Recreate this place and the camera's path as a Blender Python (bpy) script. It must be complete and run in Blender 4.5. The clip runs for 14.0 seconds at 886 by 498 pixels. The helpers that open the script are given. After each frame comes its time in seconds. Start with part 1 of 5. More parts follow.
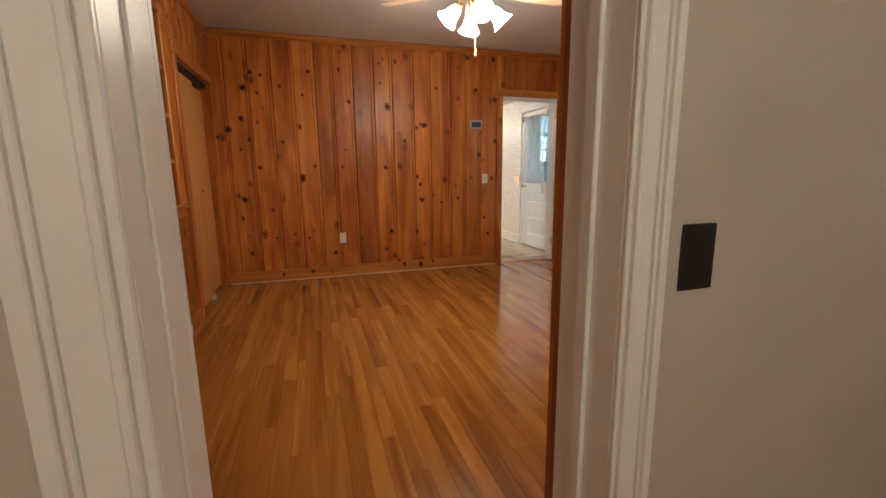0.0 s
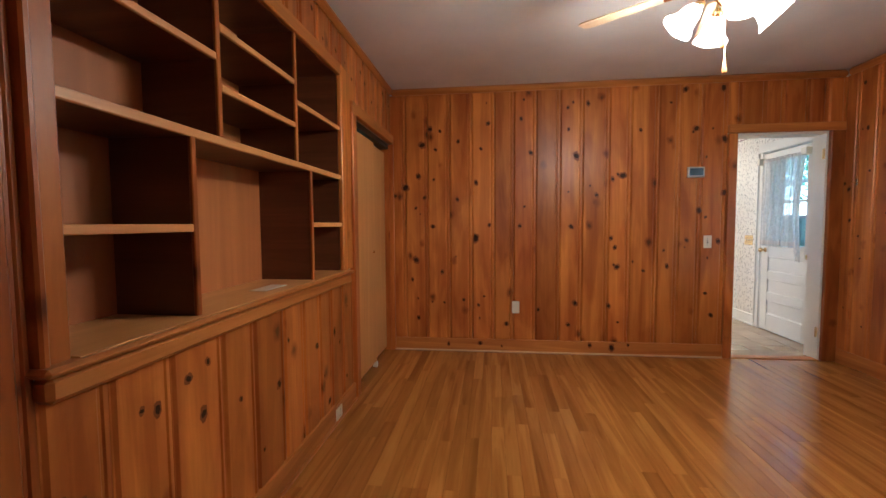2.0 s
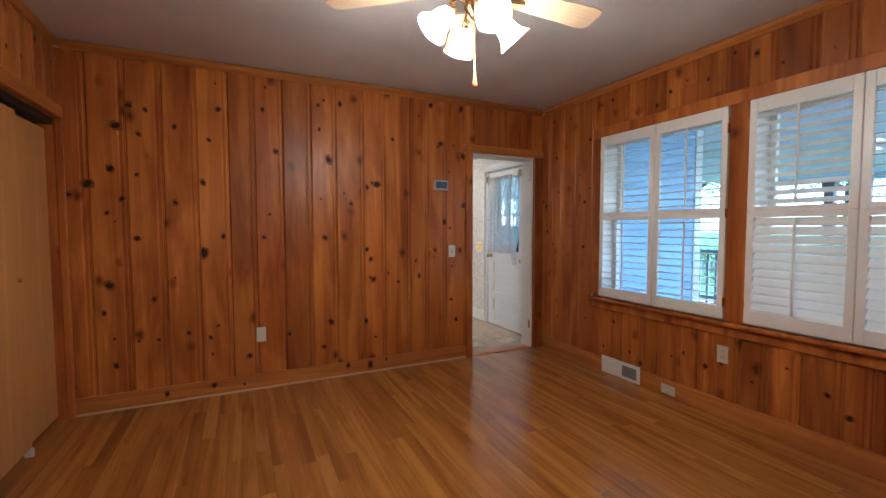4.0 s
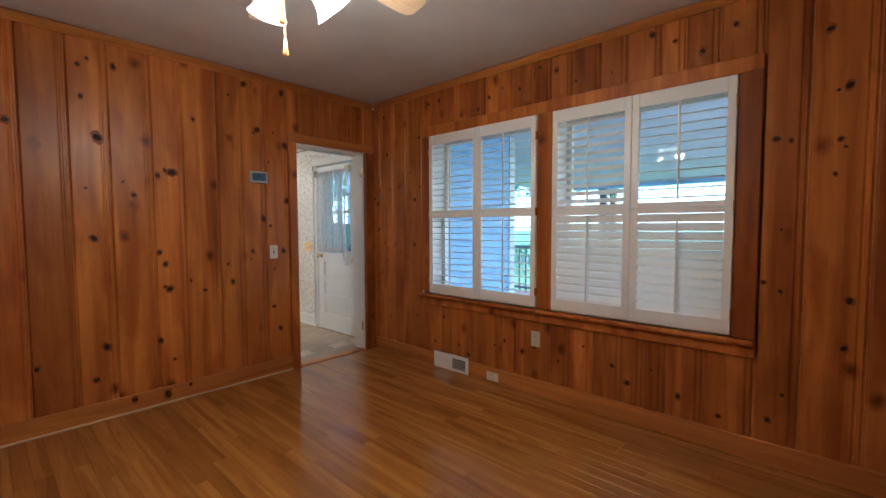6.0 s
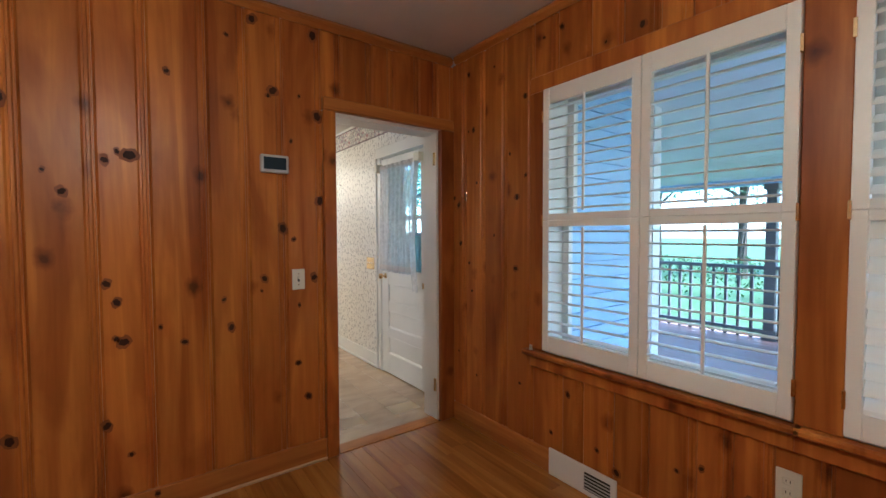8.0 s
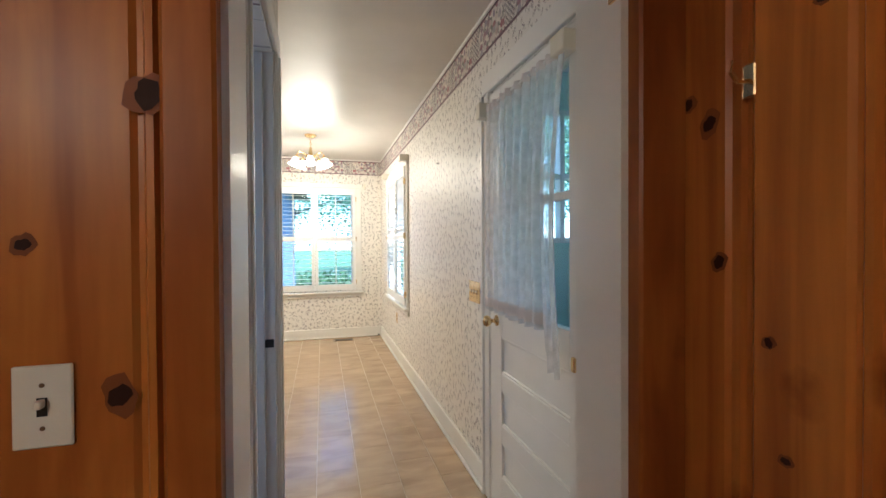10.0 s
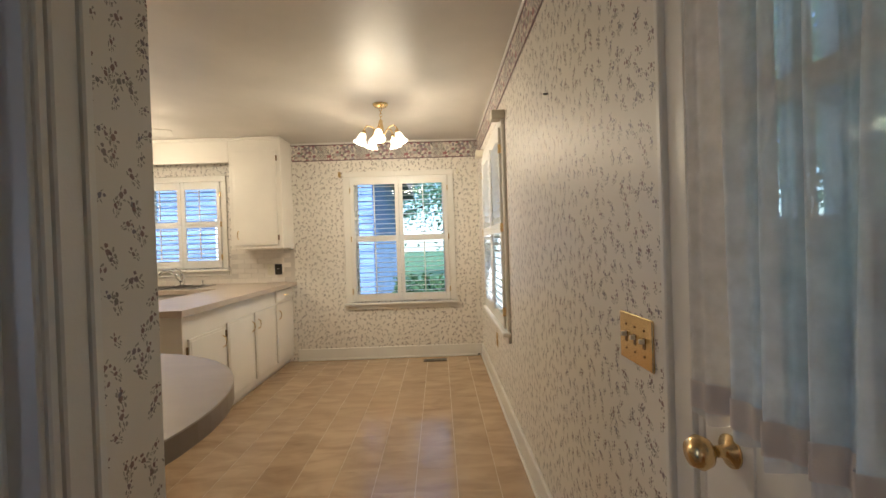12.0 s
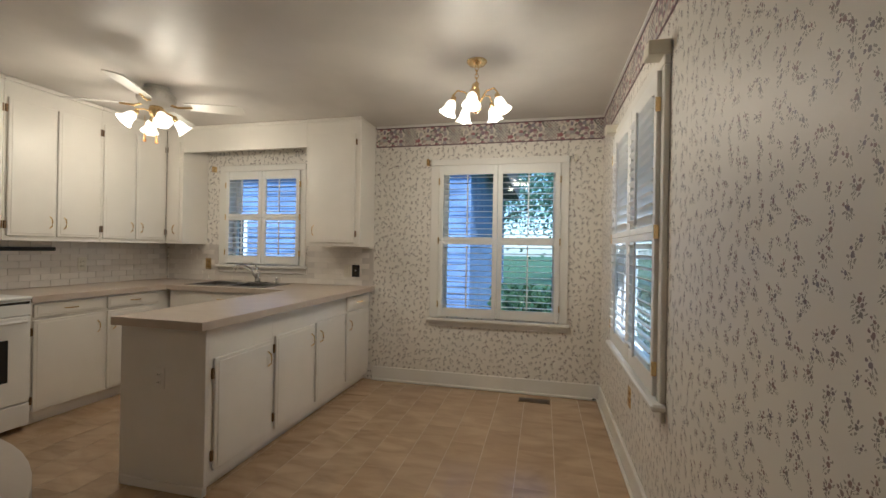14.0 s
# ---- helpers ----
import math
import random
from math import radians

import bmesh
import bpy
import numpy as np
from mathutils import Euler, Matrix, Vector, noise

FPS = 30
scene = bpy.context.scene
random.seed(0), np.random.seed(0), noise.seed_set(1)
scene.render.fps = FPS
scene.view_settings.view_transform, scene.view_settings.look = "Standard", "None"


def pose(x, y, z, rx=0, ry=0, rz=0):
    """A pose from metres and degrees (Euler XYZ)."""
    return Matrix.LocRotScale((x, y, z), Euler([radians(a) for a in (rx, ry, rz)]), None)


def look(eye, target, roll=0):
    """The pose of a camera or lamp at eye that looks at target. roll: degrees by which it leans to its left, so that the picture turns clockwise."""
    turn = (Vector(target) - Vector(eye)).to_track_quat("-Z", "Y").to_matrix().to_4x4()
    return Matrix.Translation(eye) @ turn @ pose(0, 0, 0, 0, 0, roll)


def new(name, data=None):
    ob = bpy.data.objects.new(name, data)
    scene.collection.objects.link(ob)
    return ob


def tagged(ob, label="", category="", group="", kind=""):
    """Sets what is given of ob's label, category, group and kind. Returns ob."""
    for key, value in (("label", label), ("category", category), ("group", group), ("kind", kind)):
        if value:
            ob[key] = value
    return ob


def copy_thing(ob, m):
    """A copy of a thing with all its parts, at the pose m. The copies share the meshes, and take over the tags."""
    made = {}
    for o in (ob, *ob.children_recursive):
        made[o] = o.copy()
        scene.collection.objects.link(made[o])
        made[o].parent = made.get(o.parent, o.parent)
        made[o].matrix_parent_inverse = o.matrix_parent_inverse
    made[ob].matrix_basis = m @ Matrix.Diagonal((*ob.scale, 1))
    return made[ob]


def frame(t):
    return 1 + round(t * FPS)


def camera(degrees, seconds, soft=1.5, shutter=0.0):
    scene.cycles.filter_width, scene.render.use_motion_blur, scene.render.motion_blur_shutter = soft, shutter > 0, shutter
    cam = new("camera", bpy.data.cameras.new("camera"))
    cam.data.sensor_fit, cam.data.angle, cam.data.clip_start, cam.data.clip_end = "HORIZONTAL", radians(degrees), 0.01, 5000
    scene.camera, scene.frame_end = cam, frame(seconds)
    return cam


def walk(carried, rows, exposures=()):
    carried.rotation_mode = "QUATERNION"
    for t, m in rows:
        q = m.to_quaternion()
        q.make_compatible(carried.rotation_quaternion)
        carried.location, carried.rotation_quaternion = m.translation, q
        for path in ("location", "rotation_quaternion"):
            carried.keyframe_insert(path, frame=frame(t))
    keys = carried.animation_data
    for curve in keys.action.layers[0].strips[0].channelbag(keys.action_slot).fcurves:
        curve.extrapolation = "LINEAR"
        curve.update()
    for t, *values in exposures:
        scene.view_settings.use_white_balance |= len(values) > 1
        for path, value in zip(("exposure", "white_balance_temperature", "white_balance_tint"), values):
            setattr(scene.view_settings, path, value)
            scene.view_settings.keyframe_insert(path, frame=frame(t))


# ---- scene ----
cam = camera(92.8, 14.0)
PATH = [
    (0, (0.251, 0.23, 1.159), (0.827, 2.111, 0.801), -0.7),
    (0.5, (0.301, 0.418, 1.193), (0.727, 2.353, 0.915), -1.5),
    (1, (0.343, 0.627, 1.211), (0.506, 2.61, 1.001), -0.1),
    (1.5, (0.36, 0.812, 1.226), (0.225, 2.8, 1.057), -0.4),
    (2, (0.328, 0.973, 1.253), (0.096, 2.956, 1.135), -0.4),
    (2.5, (0.336, 1.077, 1.254), (0.058, 3.055, 1.165), -0.9),
    (3, (0.358, 1.188, 1.263), (0.172, 3.177, 1.183), -1.1),
    (3.5, (0.391, 1.297, 1.263), (0.608, 3.283, 1.178), -0.6),
    (4, (0.423, 1.399, 1.305), (1.285, 3.2, 1.203), -0.1),
    (4.2, (0.403, 1.388, 1.296), (1.492, 3.062, 1.193), -0.2),
    (6.3, (0.664, 1.612, 1.292), (2.141, 2.956, 1.184), -0.2),
    (6.5, (0.746, 1.705, 1.318), (2.178, 3.098, 1.214), -0.2),
    (7, (0.989, 1.983, 1.323), (2.341, 3.453, 1.242), -0.4),
    (7.5, (1.25, 2.315, 1.329), (2.537, 3.844, 1.259), -0.4),
    (8, (1.54, 2.684, 1.33), (2.719, 4.297, 1.256), -0.2),
    (8.5, (1.825, 3.093, 1.33), (2.933, 4.757, 1.262), -0.5),
    (8.7, (1.941, 3.252, 1.337), (2.99, 4.954, 1.274), -0.6),
    (10.8, (2.905, 4.969, 1.279), (3.187, 6.949, 1.257), -1.1),
    (11, (2.932, 5.093, 1.283), (3.165, 7.079, 1.259), -1.6),
    (11.5, (2.995, 5.35, 1.278), (3.126, 7.346, 1.26), -2.4),
    (12, (3.004, 5.567, 1.272), (3.022, 7.567, 1.254), -1.9),
    (12.5, (2.967, 5.82, 1.288), (2.917, 7.819, 1.276), -0.1),
    (13, (2.963, 6.032, 1.302), (2.827, 8.027, 1.291), 0.6),
    (13.5, (2.988, 6.273, 1.297), (2.659, 8.245, 1.295), 1.0),
    (14, (2.975, 6.515, 1.291), (2.512, 8.461, 1.292), 1.0),
]
walk(cam, [(t, look(eye, target, roll)) for t, eye, target, roll in PATH],
     [(0.0, 3.35, 4950, 8), (1.0, 3.4, 4650, 9), (3.0, 3.55, 4500, 8), (4.2, 3.05, 4450, 8), (6.5, 2.92, 4550, 7), (8.7, 3.0, 4650, 7),
      (11.0, 2.25, 4950, 10), (12.5, 1.6, 5400, 10), (14.0, 1.12, 4850, 10)])

# ---- light and sky ----
world = bpy.data.worlds.new("sky")
scene.world = world
world.use_nodes = True
wn = world.node_tree
sky = wn.nodes.new("ShaderNodeTexSky")
sky.sky_type, sky.sun_disc = "NISHITA", False
sky.sun_elevation, sky.sun_rotation = radians(47), radians(161)
wn.links.new(sky.outputs[0], wn.nodes["Background"].inputs[0])
wn.nodes["Background"].inputs[1].default_value = 0.15
sun = new("sun", bpy.data.lights.new("sun", "SUN"))
sun.data.energy, sun.data.angle, sun.data.color = 4.0, radians(0.6), (1, 0.95, 0.86)
sun.matrix_world = look((14, -40, 45), (0, 0, 0))
DEN_LAMP, CHANDELIER_LAMP, KITCHEN_FAN_LAMP = 1.75, 2.4, 2.5
WARM = (1.0, 0.75, 0.44)


# fill added in the unseen front room to light the casing and beige wall
front = bpy.data.lights.new("front_room_fill", "POINT")
front.energy, front.shadow_soft_size, front.color = 5.4, 0.15, (1.0, 0.75, 0.46)
new("front_room_fill", front).location = (0.4, -1.1, 2.3)
# unseen fill without a fixture, added to brighten the blue stair wall
stair = bpy.data.lights.new("stair_fill", "POINT")
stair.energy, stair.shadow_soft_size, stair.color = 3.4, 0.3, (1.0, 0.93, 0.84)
new("stair_fill", stair).location = (1.2, 5.35, 1.2)


# ---- materials ----
def material(name, rough=0.5, metal=0.0):
    m = bpy.data.materials.new(name)
    m.use_nodes = True
    b = m.node_tree.nodes["Principled BSDF"]
    b.inputs["Roughness"].default_value, b.inputs["Metallic"].default_value = rough, metal
    return m, m.node_tree, b


def node(nt, kind, ins=(), operation="", data_type="", blend_type="", voronoi_dimensions=""):
    n = nt.nodes.new(kind)
    if operation:
        n.operation = operation
    if data_type:
        n.data_type = data_type
    if blend_type:
        n.blend_type = blend_type
    if voronoi_dimensions:
        n.voronoi_dimensions = voronoi_dimensions
    for k, v in ins:
        if isinstance(v, bpy.types.NodeSocket):
            nt.links.new(v, n.inputs[k])
        else:
            n.inputs[k].default_value = v
    return n


def ramp(nt, fac, stops):
    r = nt.nodes.new("ShaderNodeValToRGB")
    nt.links.new(fac, r.inputs[0])
    e = r.color_ramp.elements
    while len(e) < len(stops):
        e.new(0.5)
    for el, (p, c) in zip(e, stops):
        el.position, el.color = p, (*c, 1)
    return r.outputs[0]


def blend(nt, fac, a, b, kind="MIX"):
    n = node(nt, "ShaderNodeMix", data_type="RGBA", blend_type=kind)
    for i, v in ((0, fac), (6, a), (7, b)):
        if isinstance(v, bpy.types.NodeSocket):
            nt.links.new(v, n.inputs[i])
        else:
            n.inputs[i].default_value = v if i == 0 else (*v, 1)
    return n.outputs[2]


def bump(nt, b, height, strength, distance=0.002):
    n = node(nt, "ShaderNodeBump", (("Height", height), ("Strength", strength), ("Distance", distance)))
    nt.links.new(n.outputs[0], b.inputs["Normal"])


def painted(name, color, rough=0.45, wear=0.08, relief=0.12, coat=0.0):
    m, nt, b = material(name, rough)
    tc = node(nt, "ShaderNodeTexCoord")
    n1 = node(nt, "ShaderNodeTexNoise", (("Vector", tc.outputs["Object"]), ("Scale", 2.3), ("Detail", 5.0)))
    n2 = node(nt, "ShaderNodeTexNoise", (("Vector", tc.outputs["Object"]), ("Scale", 160.0), ("Detail", 2.0)))
    dark = tuple(c * (1 - 2 * wear) for c in color)
    nt.links.new(ramp(nt, n1.outputs[0], ((0.3, dark), (0.6, color))), b.inputs["Base Color"])
    bump(nt, b, n2.outputs[0], relief)
    b.inputs["Coat Weight"].default_value = coat
    return m


def wood(name, light, dark, along="Z", rough=0.35, spread=0.5, scale=1.0, knotty=False):
    m, nt, b = material(name, rough)
    tc = node(nt, "ShaderNodeTexCoord")
    oi = node(nt, "ShaderNodeObjectInfo")
    off = node(nt, "ShaderNodeVectorMath", ((0, oi.outputs["Random"]), (1, (37.0, 91.0, 53.0))), operation="MULTIPLY")
    co = node(nt, "ShaderNodeVectorMath", ((0, tc.outputs["Object"]), (1, off.outputs[0])), operation="ADD")
    s = {"X": (0.55, 9, 9), "Y": (9, 0.55, 9), "Z": (9, 9, 0.55)}[along]
    mp = node(nt, "ShaderNodeMapping", (("Vector", co.outputs[0]), ("Scale", tuple(v * scale for v in s))))
    big = node(nt, "ShaderNodeTexNoise", (("Vector", mp.outputs[0]), ("Scale", 1.0), ("Detail", 3.0), ("Distortion", 1.2)))
    wave = node(nt, "ShaderNodeMath", ((0, big.outputs[0]), (1, 34.0)), operation="MULTIPLY")
    ring = node(nt, "ShaderNodeMath", ((0, wave.outputs[0]),), operation="SINE")
    fine = node(nt, "ShaderNodeTexNoise", (("Vector", mp.outputs[0]), ("Scale", 9.0), ("Detail", 4.0)))
    mid = tuple((p + q) / 2 for p, q in zip(light, dark))
    c = ramp(nt, big.outputs[0], ((0.32, dark), (0.5, mid), (0.68, light)))
    rr = ramp(nt, ring.outputs[0], ((0.1, (0.72, 0.66, 0.6)), (0.75, (1, 1, 1))))
    c = blend(nt, 0.22, c, rr, "MULTIPLY")
    ff = ramp(nt, fine.outputs[0], ((0.3, (0.75, 0.7, 0.66)), (0.65, (1.05, 1.05, 1.05))))
    c = blend(nt, 0.36, c, ff, "MULTIPLY")
    tint = ramp(nt, oi.outputs["Random"], ((0.0, (1 - spread, 1 - spread * 1.15, 1 - spread * 1.2)), (0.55, (1, 1, 1)), (1.0, (1 + spread * 0.35,) * 3)))
    c = blend(nt, 1.0, c, tint, "MULTIPLY")
    if knotty:
        # reddish resin stains and soft halos of small knots
        ms = node(nt, "ShaderNodeMapping", (("Vector", co.outputs[0]), ("Scale", (5.0, 5.0, 1.3))))
        st = node(nt, "ShaderNodeTexNoise", (("Vector", ms.outputs[0]), ("Scale", 1.0), ("Detail", 4.0), ("Distortion", 0.8)))
        c = blend(nt, 0.7, c, ramp(nt, st.outputs[0], ((0.36, (0.66, 0.5, 0.42)), (0.56, (1.08, 1.08, 1.05)))), "MULTIPLY")
        mk = node(nt, "ShaderNodeMapping", (("Vector", co.outputs[0]), ("Scale", (4.6, 4.6, 3.4))))
        wb = node(nt, "ShaderNodeTexNoise", (("Vector", co.outputs[0]), ("Scale", 22.0), ("Detail", 3.0)))
        wv = node(nt, "ShaderNodeVectorMath", ((0, wb.outputs["Color"]), ("Scale", 0.16)), operation="SCALE")
        kc = node(nt, "ShaderNodeVectorMath", ((0, mk.outputs[0]), (1, wv.outputs[0])), operation="ADD")
        kv = node(nt, "ShaderNodeTexVoronoi", (("Vector", kc.outputs[0]), ("Scale", 1.0)))
        c = blend(nt, 0.85, c, ramp(nt, kv.outputs["Distance"], ((0.05, (0.12, 0.06, 0.05)), (0.1, (0.5, 0.36, 0.3)), (0.2, (1, 1, 1)))), "MULTIPLY")
    nt.links.new(c, b.inputs["Base Color"])
    bump(nt, b, fine.outputs[0], 0.1, 0.001)
    return m


def wall_uv(nt, swap):
    tc = node(nt, "ShaderNodeTexCoord")
    sp = node(nt, "ShaderNodeSeparateXYZ", ((0, tc.outputs["Object"]),))
    return node(nt, "ShaderNodeCombineXYZ", ((0, sp.outputs[1 if swap else 0]), (1, sp.outputs[2]), (2, 0.0))).outputs[0]


def ovals(nt, local, shapes):
    """1 inside any of the ovals (x, y, rx, ry) round the origin of local."""
    total = None
    for x, y, rx, ry in shapes:
        d = node(nt, "ShaderNodeVectorMath", ((0, local), (1, (x, y, 0.0))), operation="SUBTRACT")
        q = node(nt, "ShaderNodeVectorMath", ((0, d.outputs[0]), (1, (1 / rx, 1 / ry, 1.0))), operation="MULTIPLY")
        n = node(nt, "ShaderNodeVectorMath", ((0, q.outputs[0]),), operation="LENGTH")
        soft = node(nt, "ShaderNodeMapRange", (("Value", n.outputs["Value"]), ("From Min", 0.85), ("From Max", 1.08), ("To Min", 1.0), ("To Max", 0.0)))
        total = soft.outputs[0] if total is None else node(nt, "ShaderNodeMath", ((0, total), (1, soft.outputs[0])), operation="MAXIMUM").outputs[0]
    return total


def wallpaper(name, swap):
    """Cream paper with trailing sprigs: mauve and blue-grey flowers, grey-green leaves; swap: the wall runs along y."""
    m, nt, b = material(name, 0.5)
    co = wall_uv(nt, swap)
    wob = node(nt, "ShaderNodeTexNoise", (("Vector", co), ("Scale", 120.0), ("Detail", 3.0)))
    half = node(nt, "ShaderNodeVectorMath", ((0, wob.outputs["Color"]), (1, (0.5, 0.5, 0.5))), operation="SUBTRACT")
    sc = node(nt, "ShaderNodeVectorMath", ((0, half.outputs[0]), ("Scale", 0.009)), operation="SCALE")
    flat = node(nt, "ShaderNodeVectorMath", ((0, sc.outputs[0]), (1, (1.0, 1.0, 0.0))), operation="MULTIPLY")
    broad = node(nt, "ShaderNodeTexNoise", (("Vector", co), ("Scale", 1.7), ("Detail", 4.0)))
    paper = (0.8, 0.765, 0.7)
    c = ramp(nt, broad.outputs[0], ((0.3, tuple(v * 0.93 for v in paper)), (0.65, paper)))
    for scale, shift, size in ((16.5, 0.0, 0.8), (18.5, 3.7, 0.6)):
        base = node(nt, "ShaderNodeVectorMath", ((0, co), (1, (shift, shift * 0.6, 0.0))), operation="ADD")
        cells = node(nt, "ShaderNodeTexVoronoi", (("Vector", base.outputs[0]), ("Scale", scale), ("Randomness", 0.8)), voronoi_dimensions="2D")
        off = node(nt, "ShaderNodeVectorMath", ((0, base.outputs[0]), (1, cells.outputs["Position"])), operation="SUBTRACT")
        offw = node(nt, "ShaderNodeVectorMath", ((0, off.outputs[0]), (1, flat.outputs[0])), operation="ADD")
        pick = node(nt, "ShaderNodeSeparateColor", ((0, cells.outputs["Color"]),))
        ang = node(nt, "ShaderNodeMapRange", (("Value", pick.outputs[0]), ("To Min", -1.1), ("To Max", 1.1)))
        rot = node(nt, "ShaderNodeVectorRotate", (("Vector", offw.outputs[0]), ("Angle", ang.outputs[0])))
        k = size
        leaves = ovals(nt, rot.outputs[0], ((-0.009 * k, -0.007 * k, 0.0028 * k, 0.0065 * k), (0.007 * k, -0.014 * k, 0.0026 * k, 0.006 * k), (0.013 * k, -0.002 * k, 0.006 * k, 0.0026 * k),
                                            (-0.004 * k, 0.019 * k, 0.0022 * k, 0.006 * k), (0.001 * k, -0.012 * k, 0.0011 * k, 0.016 * k), (-0.006 * k, -0.021 * k, 0.0024 * k, 0.0045 * k)))
        heads = ovals(nt, rot.outputs[0], ((0.0, 0.005 * k, 0.0066 * k, 0.0075 * k), (0.008 * k, 0.017 * k, 0.0042 * k, 0.0048 * k)))
        tint = ramp(nt, pick.outputs[1], ((0.2, (0.17, 0.08, 0.085)), (0.45, (0.1, 0.1, 0.16)), (0.7, (0.2, 0.1, 0.1)), (0.9, (0.13, 0.12, 0.13))))
        lf = node(nt, "ShaderNodeMath", ((0, leaves), (1, 0.7)), operation="MULTIPLY")
        hf = node(nt, "ShaderNodeMath", ((0, heads), (1, 0.85)), operation="MULTIPLY")
        c = blend(nt, lf.outputs[0], c, (0.15, 0.14, 0.11))
        c = blend(nt, hf.outputs[0], c, tint)
    nt.links.new(c, b.inputs["Base Color"])
    grain = node(nt, "ShaderNodeTexNoise", (("Vector", co), ("Scale", 220.0)))
    bump(nt, b, grain.outputs[0], 0.1)
    return m


def border_paper(name, swap):
    """Cream border with repeating clumps of mauve and blue fruit, grey leaves and squares of dark check."""
    m, nt, b = material(name, 0.5)
    co = wall_uv(nt, swap)
    sp = node(nt, "ShaderNodeSeparateXYZ", ((0, co),))
    u = node(nt, "ShaderNodeMath", ((0, sp.outputs[0]), (1, 0.44)), operation="MODULO")
    rep = node(nt, "ShaderNodeCombineXYZ", ((0, u.outputs[0]), (1, sp.outputs[1]), (2, 0.0)))
    wob = node(nt, "ShaderNodeTexNoise", (("Vector", rep.outputs[0]), ("Scale", 40.0), ("Detail", 3.0)))
    ws = node(nt, "ShaderNodeVectorMath", ((0, wob.outputs["Color"]), ("Scale", 0.02)), operation="SCALE")
    rw = node(nt, "ShaderNodeVectorMath", ((0, rep.outputs[0]), (1, ws.outputs[0])), operation="ADD")
    fruit = node(nt, "ShaderNodeTexVoronoi", (("Vector", rw.outputs[0]), ("Scale", 24.0)), voronoi_dimensions="2D")
    leaf = node(nt, "ShaderNodeTexVoronoi", (("Vector", rw.outputs[0]), ("Scale", 60.0)), voronoi_dimensions="2D")
    check = node(nt, "ShaderNodeTexChecker", (("Vector", rep.outputs[0]), ("Color1", (0.12, 0.11, 0.12, 1)), ("Color2", (0.7, 0.66, 0.58, 1)), ("Scale", 75.0)))
    c = ramp(nt, leaf.outputs["Color"], ((0.25, (0.2, 0.2, 0.18)), (0.45, (0.68, 0.63, 0.55)), (0.75, (0.72, 0.67, 0.59)), (0.9, (0.3, 0.26, 0.26))))
    tint = ramp(nt, fruit.outputs["Color"], ((0.15, (0.3, 0.09, 0.11)), (0.4, (0.22, 0.2, 0.27)), (0.6, (0.66, 0.6, 0.53)), (0.8, (0.34, 0.2, 0.2))))
    inside = node(nt, "ShaderNodeMapRange", (("Value", fruit.outputs["Distance"]), ("From Min", 0.38), ("From Max", 0.48), ("To Min", 0.9), ("To Max", 0.0)))
    c = blend(nt, inside.outputs[0], c, tint)
    near = node(nt, "ShaderNodeMath", ((0, u.outputs[0]), (1, 0.33)), operation="GREATER_THAN")
    c = blend(nt, near.outputs[0], c, blend(nt, 0.35, check.outputs[0], c))
    nt.links.new(c, b.inputs["Base Color"])
    return m


def tile_material(name, a, bb, rough=0.35):
    m, nt, b = material(name, rough)
    tc = node(nt, "ShaderNodeTexCoord")
    oi = node(nt, "ShaderNodeObjectInfo")
    off = node(nt, "ShaderNodeVectorMath", ((0, oi.outputs["Random"]), (1, (71.0, 33.0, 17.0))), operation="MULTIPLY")
    co = node(nt, "ShaderNodeVectorMath", ((0, tc.outputs["Object"]), (1, off.outputs[0])), operation="ADD")
    sv = node(nt, "ShaderNodeMapping", (("Vector", co.outputs[0]), ("Scale", (0.7, 1.9, 1.0))))
    n1 = node(nt, "ShaderNodeTexNoise", (("Vector", sv.outputs[0]), ("Scale", 5.0), ("Detail", 6.0), ("Distortion", 0.6)))
    n2 = node(nt, "ShaderNodeTexNoise", (("Vector", co.outputs[0]), ("Scale", 60.0), ("Detail", 3.0)))
    c = ramp(nt, n1.outputs[0], ((0.3, bb), (0.66, a)))
    t = ramp(nt, oi.outputs["Random"], ((0, (0.93, 0.92, 0.91)), (1, (1.05, 1.05, 1.05))))
    c = blend(nt, 1.0, c, t, "MULTIPLY")
    nt.links.new(c, b.inputs["Base Color"])
    bump(nt, b, n2.outputs[0], 0.06)
    return m


def leafy(name, a, bb):
    m, nt, b = material(name, 0.6)
    g = node(nt, "ShaderNodeNewGeometry")
    nt.links.new(ramp(nt, g.outputs["Random Per Island"], ((0, a), (1, bb))), b.inputs["Base Color"])
    col = ramp(nt, g.outputs["Random Per Island"], ((0, a), (1, bb)))
    tl = node(nt, "ShaderNodeBsdfTranslucent", (("Color", col),))
    mx = node(nt, "ShaderNodeMixShader", ((0, 0.4), (1, b.outputs[0]), (2, tl.outputs[0])))
    nt.links.new(mx.outputs[0], nt.nodes["Material Output"].inputs[0])
    return m


def glow(name, color, strength):
    m, nt, b = material(name, 0.4)
    b.inputs["Base Color"].default_value = (0.85, 0.83, 0.78, 1)
    b.inputs["Emission Color"].default_value = (*color, 1)
    b.inputs["Emission Strength"].default_value = strength
    return m


